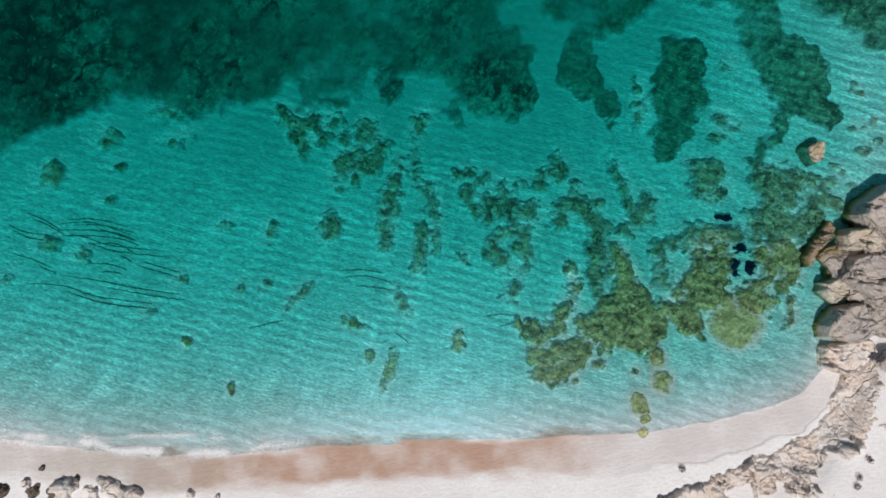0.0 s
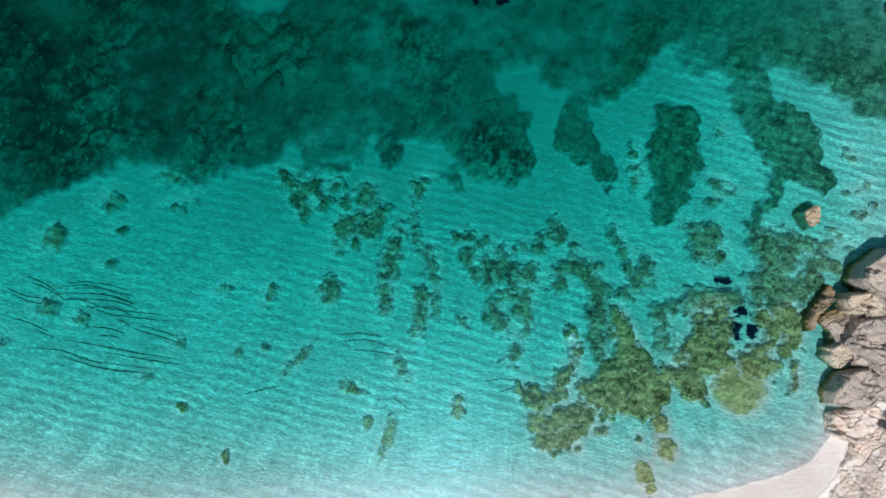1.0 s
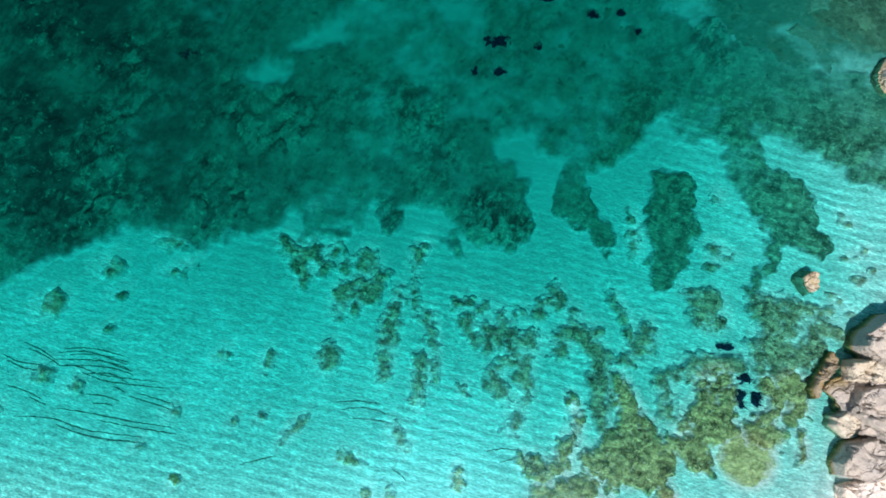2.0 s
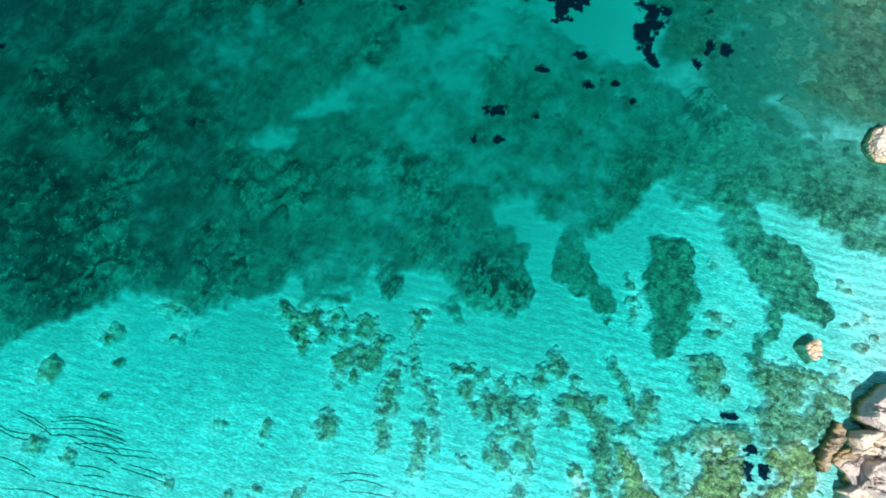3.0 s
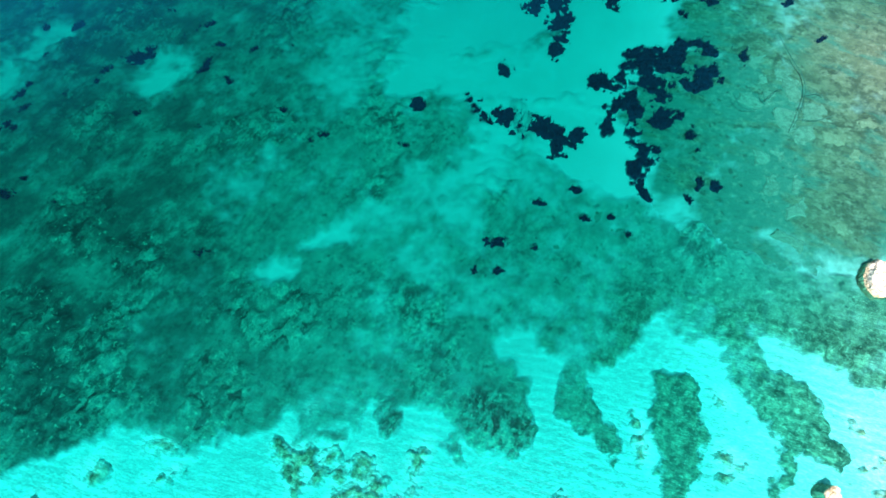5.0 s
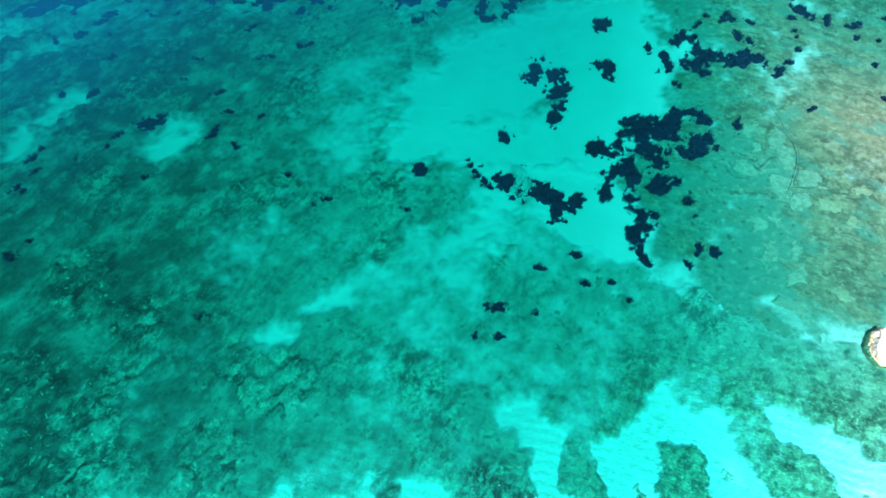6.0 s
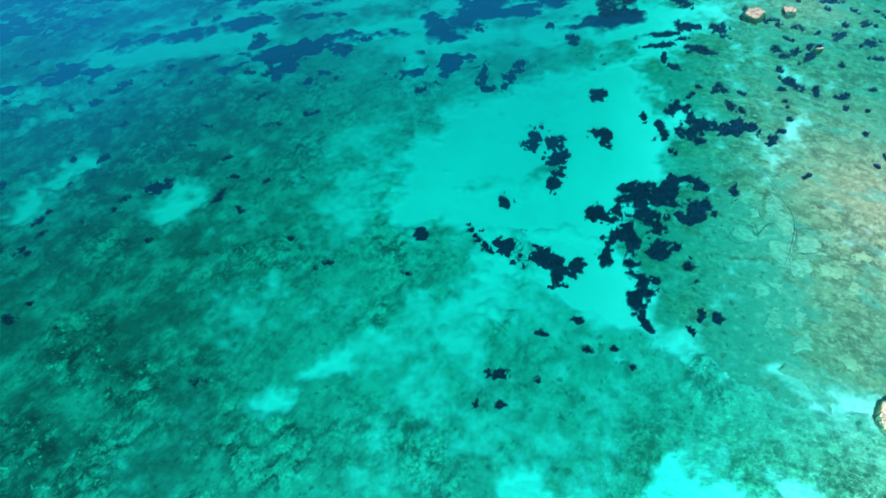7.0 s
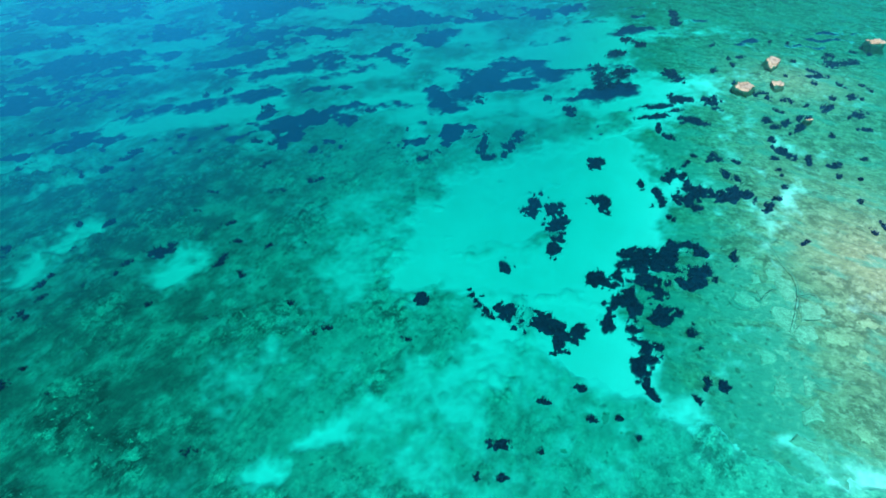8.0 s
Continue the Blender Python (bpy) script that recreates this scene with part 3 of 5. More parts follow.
brown_reef(((-7, 11.7, 1.07), (-6.2, 10.1, 1.07), (-6.6, 8.2, 0.96),), ((-7.5, 9, 1.06), (-9.4, 8.2, 0.96), (-9.7, 6.8, 0.74), (-9.5, 5.9, 0.26),), ((-8, 7.1, 0.64),))
brown_reef(((-2, 12.2, 0.96), (-2.5, 11.1, 0.75),), ((-1.4, 12.8, 0.75),))
brown_reef(((-4, 8.8, 0.32), (-4.2, 7.1, 0.58), (-4.7, 5.8, 0.74),), ((-2.5, 9.8, 0.37), (-2.5, 8.7, 0.32),), ((-3.3, 7.6, 0.21),))
brown_reef(((-4.8, 5.5, 0.85), (-5, 2.9, 0.95), (-5.2, 0.8, 0.73),))
brown_reef(((-1.4, 5.8, 0.58), (-0.5, 3.9, 0.42),), ((-2.5, 7.6, 0.26), (-2.2, 6, 0.26),))
brown_reef(((-1.9, 2.1, 0.58), (-2.1, 0.3, 0.63), (-2.2, -1.3, 0.47),), ((-0.3, 1.8, 0.26), (-0.6, 0.3, 0.21),))
brown_reef(((-10.3, 2.8, 0.79), (-10.1, 2.1, 0.74), (-10.8, 1.6, 0.47),))
brown_reef(((15.8, -5.2, 0.47), (16.6, -4.4, 0.47),))
brown_reef(((29.5, 7.5, 1.2), (31.2, 6.3, 1.9), (32.6, 4.4, 2.2), (33.4, 2.8, 1.6)), ((30.2, 3.8, 1.3), (31.0, 2.6, 1.2)))
olive_reef(((16.1, 0.3, 0.67), (16.9, -1.8, 0.93), (16.3, -3.8, 0.72),), ((15.6, -1.3, 0.41),))
olive_reef(((11.7, -1.5, 0.51), (12.2, -3.3, 0.62), (11.9, -4.3, 0.41),))
olive_reef(((11.2, -4.8, 0.66), (10.7, -6.3, 1.02), (9.8, -7, 0.61),), ((12.2, -3.8, 0.41),))
olive_reef(((12.7, -6, 0.71), (13.7, -6.8, 1.32), (16.2, -6.3, 2.14), (18.2, -6.5, 2.14), (19.5, -5.8, 1.12),), ((15, -5.3, 1.02), (17.8, -3.8, 1.23),), ((17.3, -3, 0.92),))
olive_reef(((7, -6.3, 0.51), (8.3, -7, 0.81), (9.3, -7.5, 0.61),), ((8.1, -6.3, 0.51),))
olive_reef(((8.3, -9, 0.71), (9.8, -9.3, 1.01), (11.6, -8.5, 1.12), (13.1, -8.5, 0.71),))
olive_reef(((9, -10.8, 0.81), (11, -10.5, 0.91), (12.6, -9.8, 0.61),))
olive_reef(((14.7, -8.5, 0.41),))
olive_reef(((19.4, -9, 0.61),))
olive_reef(((24.1, 0.3, 1.55), (25, 1, 1.29),), ((23.8, -1.8, 1.34), (22.2, -3.8, 1.43), (21.6, -5, 1.33), (22.6, -6.3, 1.22),), ((24.2, -3.8, 1.13), (20.9, -4.8, 1.02),))
olive_reef(((25.9, -0.5, 0.72), (25.6, -1.8, 0.72),), ((25, -2.8, 0.72),))
olive_reef(((27.8, -3.8, 1.13), (29.3, -4.3, 1.02),), ((25.5, -3.8, 0.92),))
olive_reef(((29.3, 0, 0.93), (30, -0.8, 1.13),), ((28.4, -2.8, 0.72), (29.7, -2.3, 0.62),))
olive_reef(((31.9, -0.2, 1.34), (31.1, 0.8, 0.83), (31.8, -1.8, 1.03),), ((30.9, -2.8, 0.62),))
olive_reef(((31.8, -3.8, 0.26), (31.6, -5.1, 0.36), (31.4, -6.3, 0.26),))
olive_reef(((1.4, -7.2, 0.41), (1.5, -8.2, 0.46),))
olive_reef(((2, -0.5, 0.31),))

OLIVE_PATCHES_a = (
    (14.3, -9.9, 0.6, 0.5, 0), (12.1, -11.4, 0.4, 0.4, 18), (31.7, -5.3, 0.9, 0.4, 89),
    (17.6, -10.6, 0.3, 0.3, 0),
)
OLIVE_PATCHES = OLIVE_PATCHES_a

GOLD_PATCHES_a = (
    (26.8, -6.2, 2.5, 2.4, 3), (19.5, -9.5, 0.7, 0.7, 27), (19.9, -11.5, 1.0, 0.9, 88),
    (17.8, -13.4, 1.1, 0.8, 114), (18.3, -14.7, 0.5, 0.4, 0), (18.0, -15.9, 0.5, 0.4, 0),
)
GOLD_PATCHES = GOLD_PATCHES_a


def lifted(x, y):
    """How far the patches of rock rise over the sand, so how much less water stands on them."""
    best = np.zeros(np.shape(x))
    for rows, share in ((PATCHES, 0.25), (OLIVE_PATCHES, 0.5), (GOLD_PATCHES, 0.7)):
        for cx, cy, rx, ry, turn in rows:
            near = (np.abs(x - cx) < 2 * rx + 1) & (np.abs(y - cy) < 2 * rx + 1)
            c, s = math.cos(radians(turn)), math.sin(radians(turn))
            u, v = (x[near] - cx) * c + (y[near] - cy) * s, (y[near] - cy) * c - (x[near] - cx) * s
            r = (u / (rx + 0.3)) ** 2 + (v / (ry + 0.3)) ** 2
            best[near] = np.maximum(best[near], share * ramp(1.3 - r, 0, 0.7))
    near = (np.abs(x - 10) < 32) & (np.abs(y) < 20)
    for reefs, share in ((BROWN_REEFS, 0.25), (OLIVE_REEFS, 0.55)):
        field = chain_field(x[near], y[near], [chain for reef in reefs for chain in reef])
        best[near] = np.maximum(best[near], share * ramp(field, -0.5, 0.2))
    return best


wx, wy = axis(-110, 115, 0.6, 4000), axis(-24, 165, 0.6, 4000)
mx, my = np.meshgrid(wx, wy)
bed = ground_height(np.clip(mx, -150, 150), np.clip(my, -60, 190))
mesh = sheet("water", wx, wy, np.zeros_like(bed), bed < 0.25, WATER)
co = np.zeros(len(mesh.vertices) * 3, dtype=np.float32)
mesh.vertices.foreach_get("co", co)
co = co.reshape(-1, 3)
# depth at each vertex, which the painted water tint reads
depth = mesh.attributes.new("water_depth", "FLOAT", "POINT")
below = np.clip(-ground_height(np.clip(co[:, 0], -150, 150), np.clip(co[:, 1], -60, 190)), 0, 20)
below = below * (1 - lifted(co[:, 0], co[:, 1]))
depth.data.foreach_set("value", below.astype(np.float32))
water = tagged(new("water", mesh), "clear turquoise sea water with small wind ripples and painted ripple light", "water", kind="structure")

# ---- reef flats and meadows ----
# the sea-side edge of the open sand, and the eastern limit of the weed
REEF_EDGE_X = (-62.9, -45.2, -42.0, -40.0, -38.4, -36.6, -35.0, -32.9, -31.3, -30.8, -28.9, -26.2, -24.8, -23.4, -22.2, -20.7, -18.6, -16.7, -15.3, -14.0, -13.1, -7.7, -6.9, -3.4, -1.7, 0.2, 1.0, 3.7, 5.3, 6.4, 8.1, 8.9, 9.4, 9.3, 15.3, 28.6, 36.3, 37.1, 39.0, 39.7, 43.1, 61.3)
REEF_EDGE_Y = (2.4, 7.2, 8.4, 9.5, 11.5, 11.6, 12.3, 13.3, 13.7, 14.4, 14.6, 14.4, 12.8, 12.7, 13.6, 14.2, 14.2, 14.5, 15.4, 15.7, 14.3, 14.7, 16.4, 16.9, 16.2, 15.7, 13.7, 13.1, 12.6, 12.0, 12.6, 13.8, 17.1, 19.9, 20.4, 22.7, 21.6, 20.6, 20.2, 17.9, 17.7, 17.6)
WEED_LIMIT_Y = (20, 26, 36, 45, 60, 90, 190)
WEED_LIMIT_X = (60, 54, 22, 14, 14, 30, 40)
REEF_ARMS = (
    ((12.4, 24, 2.29), (13.2, 20.7, 1.62), (12.9, 17.9, 2.15), (14.4, 15.8, 1.72), (16.2, 13.5, 1.39),),
    ((22.6, 18.6, 2.54), (22.3, 14.9, 2.68), (21.8, 11.9, 2.13), (21.1, 9.3, 1.27),),
    ((19.1, 18.5, 0.54), (18.2, 15.7, 0.48),),
    ((18.7, 16.1, 0.54), (19.2, 14.1, 0.75),),
    ((28.7, 23.5, 2.0), (29.9, 20.7, 2.7), (31.9, 18.2, 3.1), (32.8, 15.8, 2.7), (34.5, 13.1, 2.7),),
    ((34.6, 12.7, 2.14), (31.4, 11.4, 1.49), (29.6, 9.9, 1.06), (28.8, 8.6, 0.74),),
    ((-5.2, 16.1, 1.72), (-4.9, 15.2, 1.39),),
    ((-12.7, 14.6, 1.18), (-9.7, 14.6, 0.96),),
    ((1, 13.5, 1.39), (1.8, 12.2, 1.07),),
)
# bare sand with clear edges, sand with hazy edges, and thin dusty cover
SAND_TONGUES = (
    ((9.6, 11.9, 0.85), (9.9, 16.8, 0.48), (9.9, 18.9, 0.97), (10.5, 20.6, 1.19), (8.1, 22.5, 1.52), (6.9, 22.8, 1.2),),
    ((16.2, 18.5, 1.19), (17.5, 16.8, 1.29), (18.2, 14.3, 0.96),),
    ((16.9, 18.9, 0.97), (18.8, 20.6, 1.19), (20.8, 23.0, 1.1), (22.0, 24.8, 1.0),),
    ((22.4, 22.6, 1.5), (24.9, 22.0, 1.1), (26.8, 20.1, 1.19), (27.4, 17.6, 1.51), (26.7, 14.6, 1.72), (27.7, 12.7, 2.41),),
    ((31.4, 23.4, 0.2), (32.9, 21.6, 0.5), (34.3, 20.6, 0.4), (35.4, 19.4, 0.1), (37.1, 17.8, 1.1), (38, 15.4, 2.15),),
    ((32.9, 10.6, 1.6), (36.7, 10.8, 1.6),),
    ((40.5, 16, 1.61),),
)
SAND_TONGUES += (
    ((-14.6, 34.7, 0.5), (-12.8, 35.4, 0.8), (-11, 36.1, 0.5),),
    ((-18.4, 30.9, 0.4), (-16, 31.1, 0.6),),
    ((-4.4, 58, 2.79),),
)
WIDE_CLEARINGS = (
    ((-2.5, 63.9, 4.73), (6.4, 70.4, 7.48), (18.1, 78.3, 8.39), (27, 83.5, 6.42),),
    ((5.9, 59.3, 5.28), (14.1, 58.5, 5.6), (21.3, 66, 5.98),),
    ((6.4, 52.7, 2.84), (5.5, 47.7, 1.21),),
    ((15.4, 51.2, 3.48), (16.9, 47.1, 3.34), (19.2, 43.4, 1.8),),
    ((-57.9, 60.6, 0.93), (-55.1, 62.8, 1.74), (-53.4, 66.8, 1.64),),
    ((-38, 57.6, 1.5), (-36.2, 59, 1.37),),
)
DUSTY_PLACES = (
    ((15, 23, 0.66), (17.2, 23.9, 0.66),),
    ((7.6, 24.2, 0.88),),
    ((-12.6, 15.9, 2.17), (-9.3, 16.1, 1.63), (-7.7, 14.2, 1.35),),
    ((-2.8, 15.3, 1.19),),
    ((42.4, 20.8, 0.77),),
    ((2.1, 19.8, 1.37),),
    ((25.2, 24.3, 1.65),),
    ((-0.6, 14.2, 0.97),),
)
DUSTY_PLACES += (
    ((0.5, 41.9, 2.56), (6.3, 43.4, 3.1), (11.4, 42, 2.88),),
    ((-5.2, 38.3, 2.13), (-8.2, 37.2, 1.56),),
    ((-6, 28.7, 1.42), (-8.4, 28.2, 1.18),),
    ((-13.4, 43, 1.55),),
    ((-19.4, 44.8, 0.78),),
    ((-22, 42.6, 1.93), (-23, 40, 1.27),),
    ((-3.8, 34.4, 1.35),),
    ((2.4, 37.2, 1.56),),
    ((-1.9, 31.8, 1.81),),
    ((-14.2, 50, 1.34), (-13.3, 55.8, 1.72),),
)
DUSTY_PLACES += (
    ((-13.2, 61, 3.47), (-7.4, 65.4, 4),),
    ((-16.2, 70.5, 2.51), (-10, 75.8, 2.18),),
    ((4.1, 44.6, 2.94), (9.2, 42.8, 3.2), (12.5, 44, 2.59),),
    ((-1.6, 40.8, 2.51), (-8.8, 37.7, 1.94), (-13.2, 35.1, 1.54),),
    ((-21.4, 44, 1.64),),
    ((-13.9, 42.7, 1.8),),
    ((21.2, 45.7, 2.3),),
)

TURF_ZONE = (
    (28.0, 31.3, 14.6, 8.4, 172), (44.0, 42.6, 16.8, 12.8, 44), (38.9, 22.6, 5.7, 4.3, 170),
    (12.7, 25.2, 5.1, 3.7, 134), (52.5, 63.7, 21.6, 11.1, 54), (63.0, 94.6, 19.8, 15.2, 174),
    (41.8, 85.1, 11.6, 9.3, 78), (49.9, 115.5, 20.7, 11.9, 174), (29.5, 47.8, 12.7, 5.1, 70),
    (17.3, 34.9, 11.2, 6.6, 7), (33.3, 40.4, 10.0, 6.4, 52), (41.4, 86.8, 16.6, 5.3, 71),
)
TURF_ZONE += ((38, 67, 9, 10, 0), (38, 55, 8, 9, 0), (28, 50, 7, 10, 0), (33, 84, 6, 9, 0), (90, 105, 50, 60, 0), (80, 60, 45, 45, 0), (60, 150, 60, 30, 0), (46, 80, 10, 14, 0), (31, 59.5, 4.5, 4.5, 0))
DUSTY_PLACES += (((45.2, 90.4, -1.4), (43.8, 83.8, -1.2), (45.6, 81.1, -1.2), (48.6, 77.1, -1.5), (50.8, 69.3, -1.7)),)
CLEARINGS = (
    (-52.1, 97.2, 12.7, 4.7, 23), (-62.9, 92.9, 5.2, 2.4, 66), (-55.1, 105.3, 6.2, 1.7, 32), (-17.4, 115.6, 5.4, 3.7, 176),
    (-7.5, 125.9, 4.6, 1.8, 19), (8.1, 114.8, 5.8, 2.9, 2), (6.5, 100.8, 4.9, 2.7, 2), (-6.6, 91.3, 3.6, 1.2, 84),
    (-27.5, 113.1, 6.9, 2.2, 179), (-36.9, 113.5, 7.0, 1.8, 0), (-24.7, 142.4, 6.8, 1.5, 0), (31.0, 128.8, 9.9, 7.2, 68),
    (18.1, 100.8, 4.2, 3.0, 8),
)
THIN_PLACES = (
    (-70.4, 82.3, 5.0, 2.4, 19), (-62.7, 76.6, 7.1, 1.9, 38), (-73.2, 85.4, 5.0, 1.7, 37), (-68.7, 80.8, 5.6, 1.4, 35),
    (-65.8, 86.4, 3.4, 1.4, 41), (-8.5, 103.6, 5.5, 2.7, 22), (-16.6, 99.4, 6.3, 2.2, 20), (2.3, 110.2, 6.7, 2.1, 1),
    (23.3, 116.8, 5.0, 4.3, 42), (-80.2, 115.0, 8.4, 3.6, 27), (17.3, 114.9, 5.8, 4.5, 10),
)


def sandy(x, y):
    """How much of the cover is missing: 1 on bare sand, about a half on dusty places."""
    ragged, cloudy = 2.4 * fbm(x, y, 1.8, 4, 301, 0.6), 2.4 * fbm(x, y, 7.0, 5, 305, 0.58)
    deep = ramp(y, 16, 27)
    clear = ramp(chain_field(x, y, SAND_TONGUES) + 0.75 * ragged + 0.5 * cloudy * deep, -0.9 - 1.6 * deep, 0.6 + 0.7 * deep)
    wide = ramp(chain_field(x, y, WIDE_CLEARINGS, 1.25) + 2.0 * cloudy + 0.6 * ragged, -3.4, 2.8)
    dusty = 0.46 * ramp(chain_field(x, y, DUSTY_PLACES, 1.1) + 1.8 * cloudy + 0.8 * ragged, -4.0, 2.5)
    thin = 0.36 * ramp(1 - np.hypot((x - 3) / 26, (y - 33) / 19), 0.0, 0.5) * ramp(cloudy + 0.6 * ragged, -0.9, 0.9)
    return np.maximum(np.maximum(clear, wide * 0.9), np.maximum(dusty, thin))


def weed_cover(x, y):
    """How far within the weedy reef, in units of 2.5 m."""
    edge = np.minimum((y - np.interp(x, REEF_EDGE_X, REEF_EDGE_Y)) / 2.5, (np.interp(y, WEED_LIMIT_Y, WEED_LIMIT_X) - x + 14 * fbm(x, y, 9.0, 4, 311, 0.6)) / 14.0)
    ragged = fbm(x, y, 1.6, 5, 317, 0.68)
    return np.maximum(edge + 0.55 * ragged * ramp(y, 34, 20), chain_field(x, y, REEF_ARMS) / 1.6 + 0.8 * ragged)


def turf_cover(x, y):
    """How far within the turf on the shelf."""
    return np.minimum(inside(x, y, TURF_ZONE), (y - np.interp(x, REEF_EDGE_X, REEF_EDGE_Y)) / 2.5)


OUTCROPS = (
    (-37.5, 19.2, 7.3, 5.7, 147), (-21.7, 18.1, 4.5, 3.0, 105), (-29.7, 18.1, 2.7, 1.7, 171),
    (-33.6, 23.9, 3.3, 2.6, 157), (-40.0, 37.1, 4.9, 3.2, 99), (-32.8, 32.9, 3.4, 2.8, 140),
    (-17.2, 26.4, 4.2, 3.6, 158), (-42.5, 26.3, 4.4, 3.2, 157), (-4.9, 16.0, 1.9, 1.7, 101),
    (4.3, 15.5, 5.4, 3.2, 1), (-40.2, 37.0, 5.3, 3.7, 120), (-64.9, 80.9, 7.4, 6.7, 53),
    (-85.4, 128.0, 12.8, 8.2, 13),
)

MEADOWS_a = (
    (-10.9, 139.5, 9.7, 6.3, 161), (11.9, 142.4, 12.2, 5.5, 1), (-0.2, 137.5, 7.9, 2.3, 0),
    (-31.0, 132.2, 12.1, 3.2, 169), (-34.2, 128.4, 2.7, 2.2, 146), (-13.5, 123.2, 3.5, 1.9, 96),
    (-10.3, 117.3, 2.8, 2.1, 98), (-3.8, 125.2, 6.4, 1.8, 37), (12.4, 129.0, 3.7, 1.5, 20),
    (-20.8, 132.6, 7.7, 1.4, 0), (-24.7, 124.8, 6.7, 1.0, 17), (-90.4, 136.7, 8.1, 2.0, 179),
    (-89.8, 126.5, 8.9, 3.6, 30), (-91.9, 116.8, 3.8, 2.3, 148), (-66.7, 109.9, 2.4, 1.6, 145),
    (-62.8, 114.7, 2.9, 1.4, 7), (-55.2, 115.0, 2.7, 1.0, 16), (-79.0, 99.7, 4.0, 1.4, 7),
)
MEADOWS_b = (
    (-72.8, 96.0, 8.3, 1.5, 29), (-67.1, 102.0, 4.9, 0.9, 39), (-45.8, 111.6, 3.5, 1.5, 177),
    (-44.6, 90.6, 2.9, 1.6, 42), (-46.9, 86.0, 2.5, 1.5, 106), (-42.0, 83.0, 1.7, 0.7, 176),
    (-40.1, 103.7, 4.4, 1.0, 0), (-33.5, 97.0, 3.2, 1.6, 42), (-28.5, 95.9, 3.1, 0.9, 0),
    (-26.2, 106.0, 7.6, 1.5, 8), (-22.0, 106.9, 3.3, 1.4, 179), (-20.1, 88.2, 3.0, 2.6, 126),
    (2.3, 105.8, 4.2, 1.5, 24), (0.2, 99.7, 1.9, 1.5, 1), (5.6, 107.5, 2.9, 1.2, 1),
    (77.5, 122.2, 6.5, 1.1, 170), (62.2, 121.8, 3.5, 1.2, 3), (59.1, 121.0, 1.9, 0.9, 8),
)
MEADOWS_c = (
    (83.4, 124.9, 4.3, 0.8, 1), (71.7, 119.5, 4.6, 0.7, 1), (77.8, 125.5, 5.4, 1.1, 162),
    (70.3, 124.6, 3.1, 0.8, 2), (42.1, 135.5, 3.9, 1.4, 3), (45.9, 126.2, 2.8, 1.1, 157),
    (37.9, 127.5, 2.0, 1.0, 5), (54.6, 131.2, 5.0, 0.8, 1),
)
MEADOWS = MEADOWS_a + MEADOWS_b + MEADOWS_c


def meadow_cover(x, y):
    return inside(x, y, MEADOWS)


